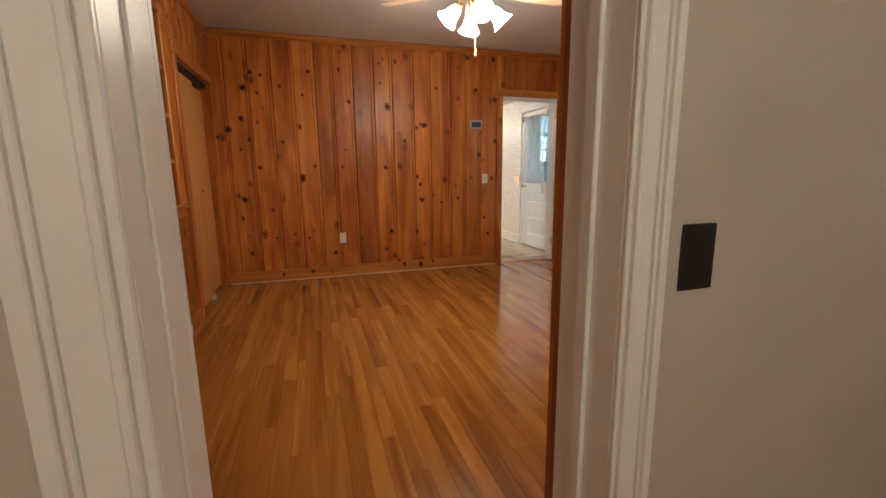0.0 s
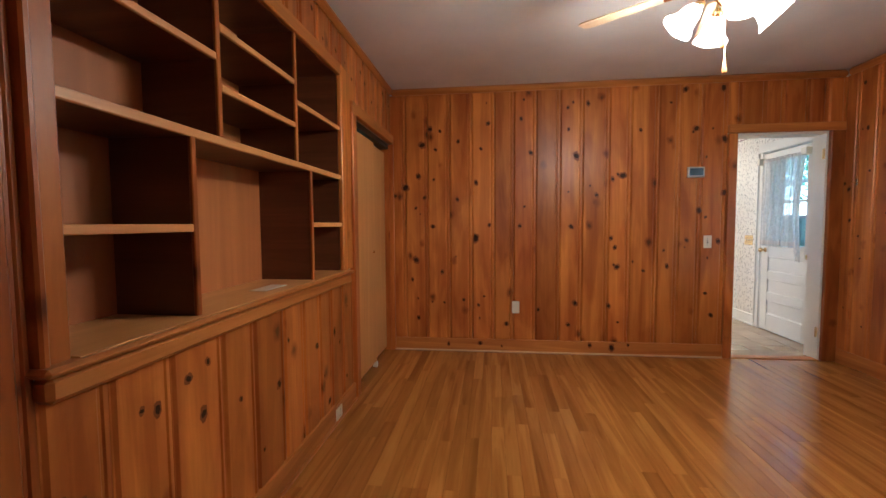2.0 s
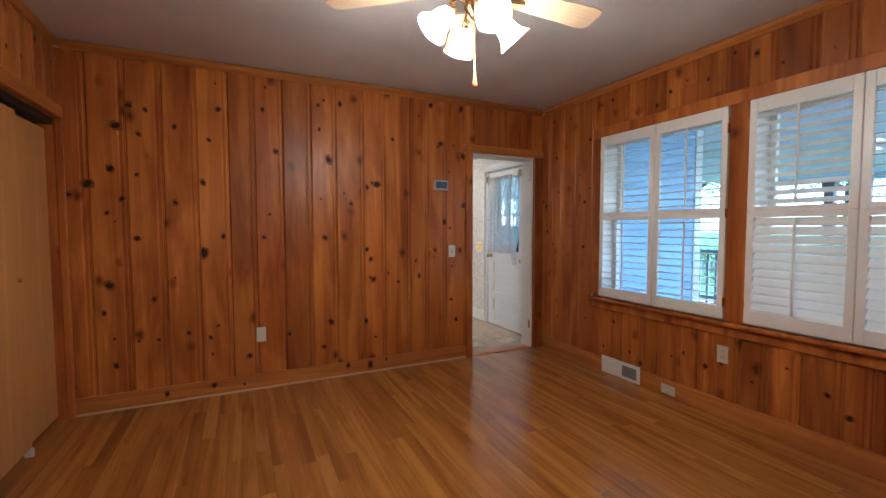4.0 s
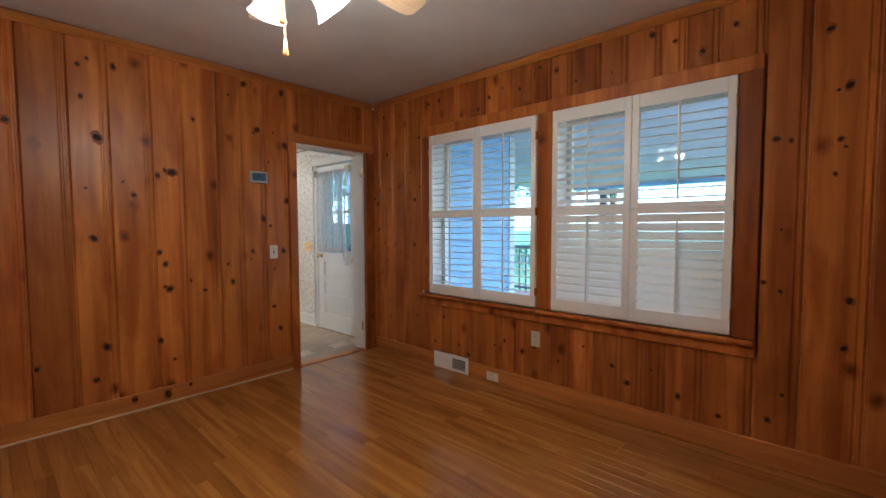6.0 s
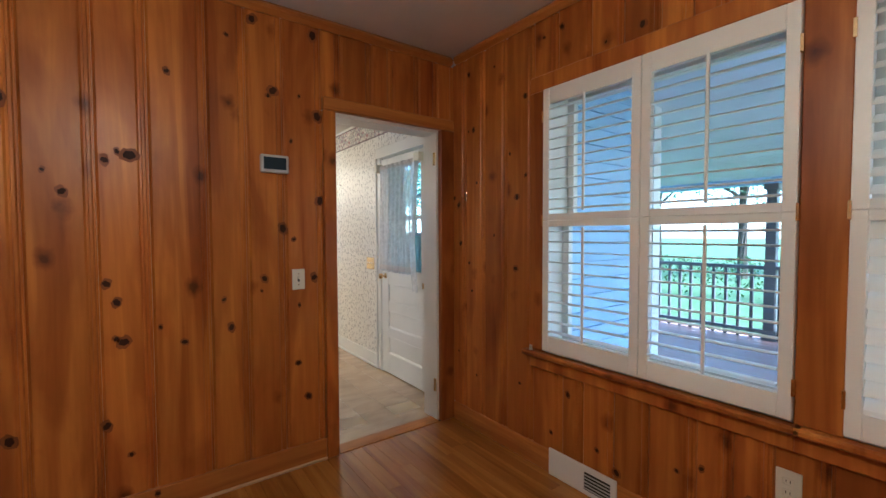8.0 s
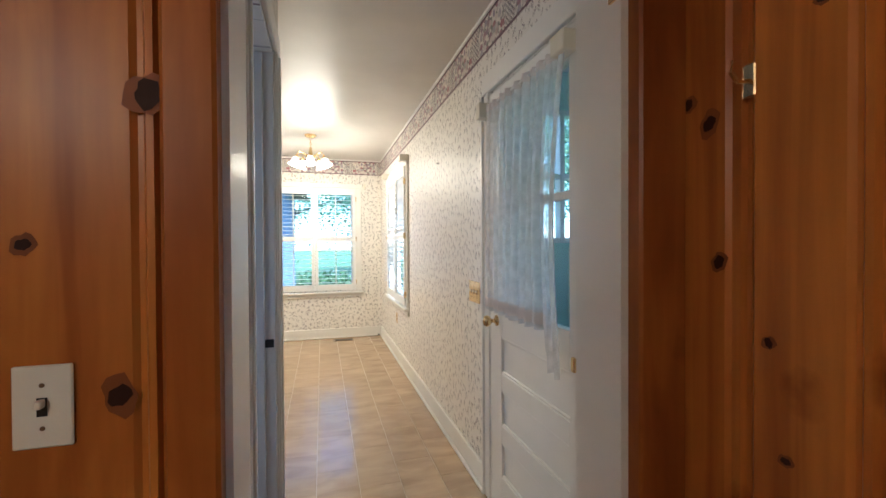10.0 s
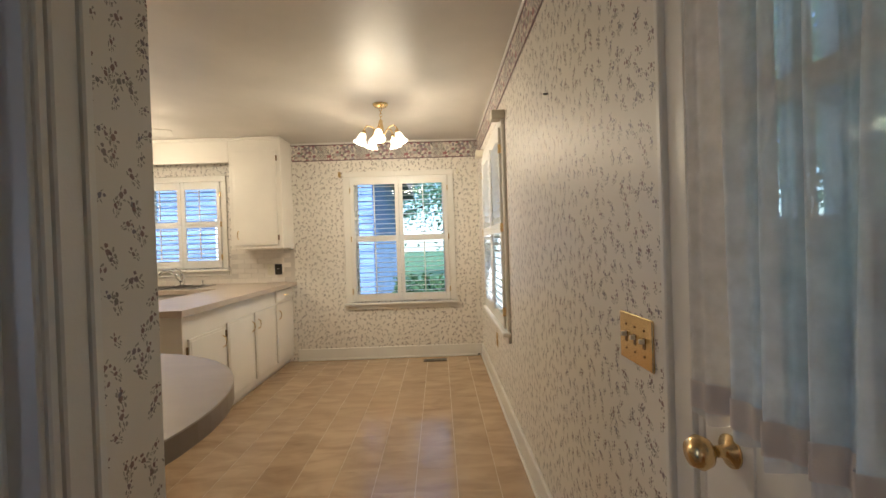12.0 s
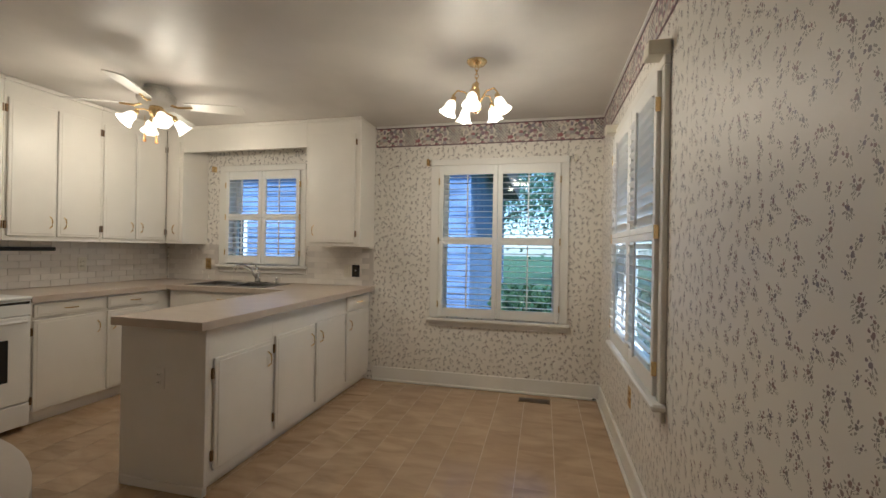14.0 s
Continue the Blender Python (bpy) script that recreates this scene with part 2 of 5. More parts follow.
def clear_glass(name):
    m, nt, b = material(name, 0.02)
    tr = node(nt, "ShaderNodeBsdfTransparent", (("Color", (0.93, 0.97, 0.98, 1)),))
    gl = node(nt, "ShaderNodeBsdfGlossy", (("Roughness", 0.02),))
    lw = node(nt, "ShaderNodeLayerWeight", (("Blend", 0.5),))
    p5 = node(nt, "ShaderNodeMath", ((0, lw.outputs["Facing"]), (1, 5.0)), operation="POWER")
    fr = node(nt, "ShaderNodeMapRange", (("Value", p5.outputs[0]), ("To Min", 0.025), ("To Max", 0.8)))
    mx = node(nt, "ShaderNodeMixShader", ((0, fr.outputs[0]), (1, tr.outputs[0]), (2, gl.outputs[0])))
    nt.links.new(mx.outputs[0], nt.nodes["Material Output"].inputs[0])
    return m


def sheer(name):
    m, nt, b = material(name, 0.9)
    tc = node(nt, "ShaderNodeTexCoord")
    weave = node(nt, "ShaderNodeTexNoise", (("Vector", tc.outputs["Object"]), ("Scale", 30.0), ("Detail", 4.0)))
    f = node(nt, "ShaderNodeMapRange", (("Value", weave.outputs[0]), ("From Min", 0.3), ("From Max", 0.7), ("To Min", 0.6), ("To Max", 0.78)))
    tr = node(nt, "ShaderNodeBsdfTransparent")
    df = node(nt, "ShaderNodeBsdfDiffuse", (("Color", (0.86, 0.85, 0.84, 1)),))
    tl = node(nt, "ShaderNodeBsdfTranslucent", (("Color", (0.86, 0.85, 0.84, 1)),))
    both = node(nt, "ShaderNodeMixShader", ((0, 0.5), (1, df.outputs[0]), (2, tl.outputs[0])))
    mx = node(nt, "ShaderNodeMixShader", ((0, f.outputs[0]), (1, tr.outputs[0]), (2, both.outputs[0])))
    nt.links.new(mx.outputs[0], nt.nodes["Material Output"].inputs[0])
    return m


PINE = wood("knotty_pine", (0.58, 0.22, 0.027), (0.33, 0.095, 0.0105), "Z", 0.36, 0.34, 0.8, True)
PINE_Y = wood("pine_along_y", (0.53, 0.215, 0.034), (0.36, 0.125, 0.017), "Y", 0.4, 0.2)
PINE_X = wood("pine_along_x", (0.53, 0.215, 0.034), (0.34, 0.115, 0.017), "X", 0.4, 0.2)
for _m in (PINE, PINE_X, PINE_Y):
    _m.node_tree.nodes["Principled BSDF"].inputs["Specular IOR Level"].default_value = 0.28
KNOT = painted("pine_knot", (0.035, 0.01, 0.005), 0.6, 0.2)
KNOT_RIM = painted("pine_knot_rim", (0.24, 0.075, 0.02), 0.5, 0.2)
for _m in (KNOT, KNOT_RIM):
    _m.node_tree.nodes["Principled BSDF"].inputs["Specular IOR Level"].default_value = 0.2
SHELF = wood("shelf_pine", (0.66, 0.34, 0.09), (0.52, 0.23, 0.055), "Y", 0.42, 0.2)
SHELF_BACK = wood("shelf_back", (0.58, 0.22, 0.05), (0.47, 0.165, 0.036), "Z", 0.45, 0.1, 0.3)
# same pine darkened: the shade inside the cubbies is put into the colour
SHELF_SHADED = wood("shelf_pine_shaded", (0.17, 0.058, 0.018), (0.1, 0.032, 0.009), "X", 0.45, 0.2)
CLOSET = wood("closet_veneer", (0.64, 0.33, 0.09), (0.56, 0.27, 0.07), "Z", 0.4, 0.05, 0.5)
OAK = wood("oak_strip", (0.46, 0.2, 0.029), (0.27, 0.096, 0.012), "Y", 0.17, 0.16, 1.0)
GAP = painted("dark_gap", (0.06, 0.025, 0.012), 0.7)
WHITE = painted("white_trim_paint", (0.8, 0.78, 0.73), 0.33, 0.04)
SHUTTER = painted("white_shutter_paint", (0.82, 0.81, 0.78), 0.35, 0.02)
CABINET = painted("white_cabinet_paint", (0.8, 0.765, 0.7), 0.38, 0.03)
CEILING_DEN = painted("flat_ceiling_paint", (0.66, 0.64, 0.64), 0.8, 0.05)
CEILING_KITCHEN = painted("glossy_ceiling_paint", (0.64, 0.6, 0.55), 0.41, 0.05)
BEIGE = painted("beige_wall_paint", (0.52, 0.47, 0.4), 0.6, 0.04)
BLUE = painted("blue_wall_paint", (0.05, 0.155, 0.32), 0.5, 0.06)
GREEN = painted("green_board_paint", (0.6, 0.82, 0.72), 0.5, 0.05)
PAPER_X = wallpaper("sprig_paper_x", False)
PAPER_Y = wallpaper("sprig_paper_y", True)
BORDER_X = border_paper("border_x", False)
BORDER_Y = border_paper("border_y", True)
LINE = painted("border_line", (0.16, 0.1, 0.12), 0.6)
VINYL = tile_material("vinyl_tile", (0.54, 0.39, 0.235), (0.36, 0.245, 0.14), 0.14)
VINYL.node_tree.nodes["Principled BSDF"].inputs["Specular IOR Level"].default_value = 0.8
GROUT = painted("tile_joint", (0.6, 0.48, 0.33), 0.6)
SUBWAY = tile_material("white_subway_tile", (0.76, 0.72, 0.66), (0.71, 0.67, 0.61), 0.2)
SUBGROUT = painted("white_joint", (0.62, 0.58, 0.53), 0.8)
LAMINATE = tile_material("beige_laminate", (0.56, 0.48, 0.4), (0.5, 0.42, 0.345), 0.32)
EDGE = painted("laminate_edge", (0.3, 0.24, 0.19), 0.4)
BRASS, _nt, _b = material("brass", 0.25, 1.0)
_b.inputs["Base Color"].default_value = (0.8, 0.6, 0.3, 1)
CHROME, _nt, _b = material("chrome", 0.12, 1.0)
_b.inputs["Base Color"].default_value = (0.75, 0.75, 0.75, 1)
STEEL, _nt, _b = material("brushed_steel", 0.3, 1.0)
_b.inputs["Base Color"].default_value = (0.3, 0.29, 0.28, 1)
HINGE, _nt, _b = material("bronze_hinge", 0.4, 0.9)
_b.inputs["Base Color"].default_value = (0.2, 0.13, 0.07, 1)
BLACK = painted("black_plastic", (0.012, 0.011, 0.011), 0.4)
IVORY = painted("ivory_plastic", (0.7, 0.66, 0.55), 0.4, 0.02)
GREYPL = painted("grey_plastic", (0.45, 0.45, 0.45), 0.4, 0.02)
PEWTER = painted("pewter_plate", (0.24, 0.23, 0.19), 0.4, 0.05)
SCREEN = painted("lcd_screen", (0.02, 0.035, 0.05), 0.1, 0.02)
BRONZE = painted("brown_register", (0.12, 0.08, 0.045), 0.5)
SHADE_ON = glow("frosted_lit_glass", (1.0, 0.8, 0.52), 0.9)
BULB_ON = glow("lit_bulb", (1.0, 0.86, 0.62), 4.0)
BLADE = painted("fan_blade_white", (0.72, 0.69, 0.63), 0.4)
BLADE_WOOD = wood("fan_blade_oak", (0.66, 0.5, 0.32), (0.58, 0.42, 0.25), "X", 0.35, 0.1)
GLASS = clear_glass("window_glass")
SHEER = sheer("sheer_curtain")
HEM = painted("curtain_hem", (0.66, 0.6, 0.56), 0.9)
SIDING = painted("pale_blue_siding", (0.4, 0.57, 0.82), 0.6)
PORCH_CEIL = painted("porch_ceiling_paint", (0.7, 0.75, 0.88), 0.6)
DECK = wood("porch_deck", (0.42, 0.24, 0.2), (0.3, 0.17, 0.14), "Y", 0.5, 0.3)
RAIL = painted("dark_rail_paint", (0.12, 0.105, 0.11), 0.5)
PURPLE = painted("purple_cloth", (0.08, 0.016, 0.085), 0.8)
BRICK = painted("house_brick", (0.19, 0.26, 0.43), 0.85, 0.2)
ROOF = painted("roof_shingle", (0.11, 0.11, 0.12), 0.9, 0.2)
BARK = painted("bark", (0.09, 0.065, 0.045), 0.9, 0.3, 0.8)
LEAF = leafy("leaves", (0.09, 0.17, 0.1), (0.2, 0.32, 0.2))
HEDGE = leafy("hedge_leaves", (0.025, 0.07, 0.025), (0.09, 0.15, 0.05))
GRASS = painted("lawn", (0.06, 0.12, 0.035), 0.9, 0.25, 0.8)


# ---- building helpers ----
def link(name, bm, mat, parent=None, label="", m=None, smooth=False):
    me = bpy.data.meshes.new(name)
    bmesh.ops.recalc_face_normals(bm, faces=bm.faces)
    for f in bm.faces:
        f.smooth = smooth
    bm.to_mesh(me)
    bm.free()
    me.materials.append(mat)
    ob = new(name, me)
    if parent:
        ob.parent = parent
    if m is not None:
        ob.matrix_local = m
    if label:
        tagged(ob, label)
    return ob


part = link


def thing(name, label, category, m=None, group="", kind=""):
    ob = new(name)
    ob.empty_display_size = 0.1
    if m is not None:
        ob.matrix_world = m
    return tagged(ob, label, category, group, kind)


def add_box(bm, x0, x1, y0, y1, z0, z1, bevel=0.0):
    r = bmesh.ops.create_cube(bm, size=1)
    vs = r["verts"]
    for v in vs:
        v.co = Vector(((x0 + x1) / 2 + v.co.x * (x1 - x0), (y0 + y1) / 2 + v.co.y * (y1 - y0), (z0 + z1) / 2 + v.co.z * (z1 - z0)))
    if bevel:
        es = list({e for v in vs for e in v.link_edges})
        bmesh.ops.bevel(bm, geom=es, offset=bevel, segments=1, affect="EDGES", profile=0.5)
    return bm


def box(x0, x1, y0, y1, z0, z1, bevel=0.0):
    return add_box(bmesh.new(), x0, x1, y0, y1, z0, z1, bevel)


def add_turned(bm, profile, seg=20, at=(0, 0, 0), turn=None, wave=0.0, waves=6):
    """A turned shape from (radius, height) pairs, its rim fluted by wave."""
    rows = []
    n = len(profile)
    for i, (r, z) in enumerate(profile):
        row = []
        for k in range(seg):
            a = 2 * math.pi * k / seg
            rr = r * (1 + wave * (i / max(1, n - 1)) ** 2 * math.cos(waves * a))
            p = Vector((rr * math.cos(a), rr * math.sin(a), z))
            if turn is not None:
                p = turn @ p
            row.append(bm.verts.new(p + Vector(at)))
        rows.append(row)
    for a, b in zip(rows, rows[1:]):
        for k in range(seg):
            bm.faces.new((a[k], a[(k + 1) % seg], b[(k + 1) % seg], b[k]))
    for row in (rows[0], rows[-1]):
        if (row[0].co - row[seg // 2].co).length > 1e-4:
            bm.faces.new(row)
    return bm


def turned(profile, seg=20, at=(0, 0, 0), turn=None, wave=0.0, waves=6):
    return add_turned(bmesh.new(), profile, seg, at, turn, wave, waves)


def add_tube(bm, pts, r, seg=8):
    pts = [Vector(p) for p in pts]
    rows = []
    for i, p in enumerate(pts):
        d = (pts[min(i + 1, len(pts) - 1)] - pts[max(i - 1, 0)]).normalized()
        q = d.to_track_quat("Z", "Y")
        rr = r[i] if isinstance(r, (list, tuple)) else r
        rows.append([bm.verts.new(p + q @ Vector((rr * math.cos(2 * math.pi * k / seg), rr * math.sin(2 * math.pi * k / seg), 0))) for k in range(seg)])
    for a, b in zip(rows, rows[1:]):
        for k in range(seg):
            bm.faces.new((a[k], a[(k + 1) % seg], b[(k + 1) % seg], b[k]))
    bm.faces.new(rows[0])
    bm.faces.new(rows[-1])
    return bm


def tube(pts, r, seg=8):
    return add_tube(bmesh.new(), pts, r, seg)


def wall(name, axis, a, b, u0, u1, z0, z1, mat, holes=()):
    """A wall between a and b on its axis ('x' or 'y'), from u0 to u1 along it, with holes (u0, u1, z0, z1) cut through."""
    bm = bmesh.new()
    cuts = sorted({u0, u1, *(h[0] for h in holes), *(h[1] for h in holes)})
    for p, q in zip(cuts, cuts[1:]):
        spans, low = [], z0
        for h in sorted((h for h in holes if h[0] <= p + 1e-6 and h[1] >= q - 1e-6), key=lambda h: h[2]):
            if h[2] > low:
                spans.append((low, h[2]))
            low = h[3]
        if low < z1:
            spans.append((low, z1))
        for s, e in spans:
            if axis == "x":
                add_box(bm, a, b, p, q, s, e)
            else:
                add_box(bm, p, q, a, b, s, e)
    return tagged(link(name, bm, mat), kind="structure")


def structure(name, bm, mat, label="", smooth=False):
    return tagged(link(name, bm, mat, smooth=smooth), label, kind="structure")


# frames of wall-mounted things: local x runs along the wall, -y into the room, z up
def on_north(x, y, z=0.0):
    return pose(x, y, z)


def on_east(x, y, z=0.0):
    return pose(x, y, z, 0, 0, -90)


def on_west(x, y, z=0.0):
    return pose(x, y, z, 0, 0, 90)


def on_south(x, y, z=0.0):
    return pose(x, y, z, 0, 0, 180)


BOARD_MESHES = {}


def board_mesh(w, h, bead=True):
    key = (round(w, 3), round(h, 3), bead)
    if key in BOARD_MESHES:
        return BOARD_MESHES[key]
    e = [(0.0, 0.0), (0.0, 0.009), (0.004, 0.011), (0.012, 0.020)]
    if bead and w > 0.09:
        e += [(w - 0.044, 0.020), (w - 0.036, 0.012), (w - 0.028, 0.0125), (w - 0.024, 0.018), (w - 0.014, 0.018), (w - 0.009, 0.009), (w - 0.001, 0.009), (w - 0.001, 0.0)]
    else:
        e += [(w - 0.009, 0.020), (w - 0.002, 0.006), (w - 0.001, 0.0)]
    bm = bmesh.new()
    lo = [bm.verts.new((x, -d, 0)) for x, d in e]
    hi = [bm.verts.new((x, -d, h)) for x, d in e]
    for i in range(len(e) - 1):
        bm.faces.new((lo[i], lo[i + 1], hi[i + 1], hi[i]))
    bm.faces.new(lo)
    bm.faces.new(hi)
    bmesh.ops.recalc_face_normals(bm, faces=bm.faces)
    me = bpy.data.meshes.new("board")
    bm.to_mesh(me)
    bm.free()
    me.materials.append(PINE)
    BOARD_MESHES[key] = me
    return me


def boards(parent, m, cuts, z0, z1):
    """Pine boards between the cuts along the wall frame m."""
    for a, b in zip(cuts, cuts[1:]):
        ob = new("board", board_mesh(b - a, z1 - z0))
        ob.parent = parent
        ob.matrix_local = m @ pose(a, 0, z0)


def even(a, b, rng, lo=0.15, hi=0.24):
    out = [a]
    while out[-1] + hi + lo < b:
        out.append(round(out[-1] + rng.choice((lo, (lo + hi) / 2, hi)), 2))
    rest = b - out[-1]
    if rest > hi + 0.06:
        out.append(out[-1] + rest / 2)
    return out + [b]


def knots(parent, m, spots):
    """Dark pine knots with a paler rim, barely proud of the boards."""
    rng = random.Random(len(spots))
    for nm, mat, k, lift in (("knot_rims", KNOT_RIM, 1.3, 0.0206), ("knots", KNOT, 0.8, 0.0212)):
        bm = bmesh.new()
        for x, z, r in spots:
            n, tall, ph = 14, rng.uniform(0.9, 1.15) if k < 1 else rng.uniform(1.0, 1.3), rng.uniform(0, 6)
            vs = []
            for i in range(n):
                a = 2 * math.pi * i / n
                q = r * k * (1 + 0.16 * math.sin(2 * a + ph) + 0.1 * math.sin(5 * a + 2 * ph))
                vs.append(bm.verts.new((x + q * math.cos(a), -lift, z + q * tall * math.sin(a))))
            bm.faces.new(vs)
        ob = part(nm, bm, mat, parent, "dark knots in the pine boards", m)
        tagged(ob, kind="stuff")


def scatter_knots(rng, cuts, z0, z1, per=3.2):
    out = []
    for a, b in zip(cuts, cuts[1:]):
        for _ in range(max(1, int(rng.gauss(per, 1) * (z1 - z0)))):
            if b - a > 0.1:
                out.append((rng.uniform(a + 0.025, b - 0.055), rng.uniform(z0 + 0.03, z1 - 0.03), rng.choice((0.007, 0.009, 0.011, 0.014, 0.017))))
    return out


def plate(name, m, w, h, mat, label, kind="switch", category="switch plate"):
    t = thing(name, label, category, m)
    part("plate", box(-w / 2, w / 2, -0.006, 0, -h / 2, h / 2, 0.002), mat, t)
    n = 3 if kind == "triple" else 1
    for i in range(n):
        x = (i - (n - 1) / 2) * 0.046
        if kind in ("switch", "triple"):
            part("slot", box(x - 0.006, x + 0.006, -0.007, -0.005, -0.013, 0.013), BLACK if kind == "switch" else HINGE, t)
            part("toggle", box(x - 0.004, x + 0.004, -0.018, -0.006, 0.0, 0.011, 0.001), IVORY, t)
            for s in (-1, 1):
                part("screw", turned([(0.0034, 0), (0.0028, 0.0015)], 10, (0, 0, 0)), HINGE, t, m=pose(x, -0.006, s * 0.03, 90))
        elif kind == "outlet":
            for s in (-1, 1):
                part("socket", box(-0.017, 0.017, -0.009, -0.005, s * 0.02 - 0.013, s * 0.02 + 0.013, 0.004), mat, t)
                for q in (-1, 1):
                    part("slot", box(q * 0.006 - 0.0012, q * 0.006 + 0.0012, -0.0095, -0.0085, s * 0.02 - 0.003, s * 0.02 + 0.006), BLACK, t)
    return t


def shutter_window(name, label, m, w, z0, z1, casing, mat, tilts, sill=0.07, depth=0.18, head=0.085, stool=0.02, sill_mat=None):
    """A window with café shutters, two leaves wide and two tiers high. m: wall face at the window's lower left, z taken from the floor."""
    t = thing(name, label, "window", m, kind="structure")
    sill_mat = sill_mat or mat
    cl, cr = casing
    # casing round the opening
    if cl:
        part("window_frame", box(-cl, 0, -0.024, 0.0, z0 - 0.01, z1, 0.004), mat, t)
    if cr:
        part("window_frame", box(w, w + cr, -0.024, 0.0, z0 - 0.01, z1, 0.004), mat, t)
    part("window_frame", box(-cl, w + cr, -0.026, 0.0, z1 + 0.001, z1 + head, 0.004), mat, t)
    part("window_sill", box(-cl - stool, w + cr + stool, -0.06, 0.0, z0 - 0.04, z0 - 0.011, 0.008), sill_mat, t)
    part("apron", box(-cl, w + cr, -0.02, 0.0, z0 - 0.04 - sill, z0 - 0.041, 0.004), sill_mat, t)
    # sash behind
    part("reveal", add_box(add_box(add_box(box(0.0, 0.02, 0.001, depth, z0, z1), w - 0.02, w, 0.001, depth, z0, z1), 0.02, w - 0.02, 0.001, depth, z1 - 0.02, z1), 0.02, w - 0.02, 0.001, depth, z0, z0 + 0.02), WHITE, t)
    sash = bmesh.new()
    zm = (z0 + z1) / 2
    for za, zb, y in ((z0 + 0.021, zm + 0.02, depth - 0.09), (zm - 0.02, z1 - 0.021, depth - 0.05)):
        add_box(sash, 0.021, 0.06, y, y + 0.035, za, zb)
        add_box(sash, w - 0.06, w - 0.021, y, y + 0.035, za, zb)
        add_box(sash, 0.06, w - 0.06, y, y + 0.035, za, za + 0.04)
        add_box(sash, 0.06, w - 0.06, y, y + 0.035, zb - 0.04, zb)
        g = part("pane", box(0.06, w - 0.06, y + 0.015, y + 0.019, za + 0.04, zb - 0.04), GLASS, t)
        g.visible_shadow = False
    part("sash", sash, WHITE, t)
    # shutters
    zr = z0 + (z1 - z0) * 0.504
    half = w / 2
    for col in range(2):
        for row in range(2):
            xa, xb = col * half + 0.002, (col + 1) * half - 0.002
            za, zb = ((z0 + 0.004, zr - 0.001), (zr + 0.001, z1 - 0.004))[row]
            st, rb, rt = 0.042, (0.085 if row == 0 else 0.033), (0.033 if row == 0 else 0.085)
            fr = bmesh.new()
            add_box(fr, xa, xa + st, -0.041, -0.012, za, zb, 0.003)
            add_box(fr, xb - st, xb, -0.041, -0.012, za, zb, 0.003)
            add_box(fr, xa + st, xb - st, -0.039, -0.014, za, za + rb, 0.002)
            add_box(fr, xa + st, xb - st, -0.039, -0.014, zb - rt, zb, 0.002)
            s = part("shutter", fr, SHUTTER, t)
            za, zb = za + rb, zb - rt
            n = max(6, round((zb - za) / 0.052))
            tilt = tilts[row * 2 + col]
            lm = bmesh.new()
            L = (xb - xa) / 2 - st - 0.001
            prof = [(-0.031, 0.0), (-0.018, 0.0035), (0.018, 0.0035), (0.031, 0.0), (0.018, -0.0035), (-0.018, -0.0035)]
            va = [lm.verts.new((-L, y, z)) for y, z in prof]
            vb = [lm.verts.new((L, y, z)) for y, z in prof]
            for i in range(6):
                lm.faces.new((va[i], va[(i + 1) % 6], vb[(i + 1) % 6], vb[i]))
            lm.faces.new(va)
            lm.faces.new(vb)
            first = None
            for i in range(n):
                mm = pose((xa + xb) / 2, -0.0265, za + (i + 0.5) * (zb - za) / n, tilt)
                if first is None:
                    first = part("louver", lm, SHUTTER, s, m=mm)
                else:
                    o = new("louver", first.data)
                    o.parent = s
                    o.matrix_local = mm
            part("tilt_rod", box((xa + xb) / 2 - 0.006, (xa + xb) / 2 + 0.006, -0.068, -0.056, za + 0.01, zb - 0.005, 0.002), SHUTTER, s)
    for x, q in ((0.0, -1), (w, 1)):
        for z in (z0 + 0.12, zr, z1 - 0.15):
            part("hinge", box(x - 0.004, x + 0.006, -0.046, -0.026, z - 0.03, z + 0.03, 0.001), BRASS, t)
    return t


def cabinet_door(parent, x0, x1, z0, z1, hinge_left, handle_top, hand=True, mat=None):
    """A flat overlay door with an ogee edge, two hinges and a bowed pull."""
    mat = mat or CABINET
    bm = box(x0, x1, -0.018, -0.001, z0, z1, 0.004)
    add_box(bm, x0 + 0.02, x1 - 0.02, -0.021, -0.017, z0 + 0.02, z1 - 0.02, 0.002)
    d = part("door", bm, mat, parent)
    if hand:
        x = x1 - 0.045 if hinge_left else x0 + 0.045
        zc = z1 - 0.11 if handle_top else z0 + 0.11
        part("handle", tube([(x, -0.02, zc - 0.045), (x, -0.042, zc - 0.03), (x, -0.047, zc), (x, -0.042, zc + 0.03), (x, -0.02, zc + 0.045)], 0.0045), BRASS, d, "brass bow handle")
    for z in (z0 + 0.08, z1 - 0.08):
        x = x0 - 0.006 if hinge_left else x1 + 0.006
        part("hinge", box(x - 0.008, x + 0.008, -0.012, -0.001, z - 0.028, z + 0.028, 0.002), HINGE, d)
    return d


def drawer_front(parent, x0, x1, z0, z1):
    bm = box(x0, x1, -0.018, -0.001, z0, z1, 0.004)
    add_box(bm, x0 + 0.018, x1 - 0.018, -0.021, -0.017, z0 + 0.018, z1 - 0.018, 0.002)
    d = part("drawer_front", bm, CABINET, parent)
    x, z = (x0 + x1) / 2, (z0 + z1) / 2
    part("handle", tube([(x - 0.045, -0.02, z), (x - 0.03, -0.042, z), (x, -0.046, z), (x + 0.03, -0.042, z), (x + 0.045, -0.02, z)], 0.0045), BRASS, d, "brass bow handle")
    return d


# ---- the large structure: den ----
CEIL_D, CEIL_K = 2.56, 2.485
rng = random.Random(5)

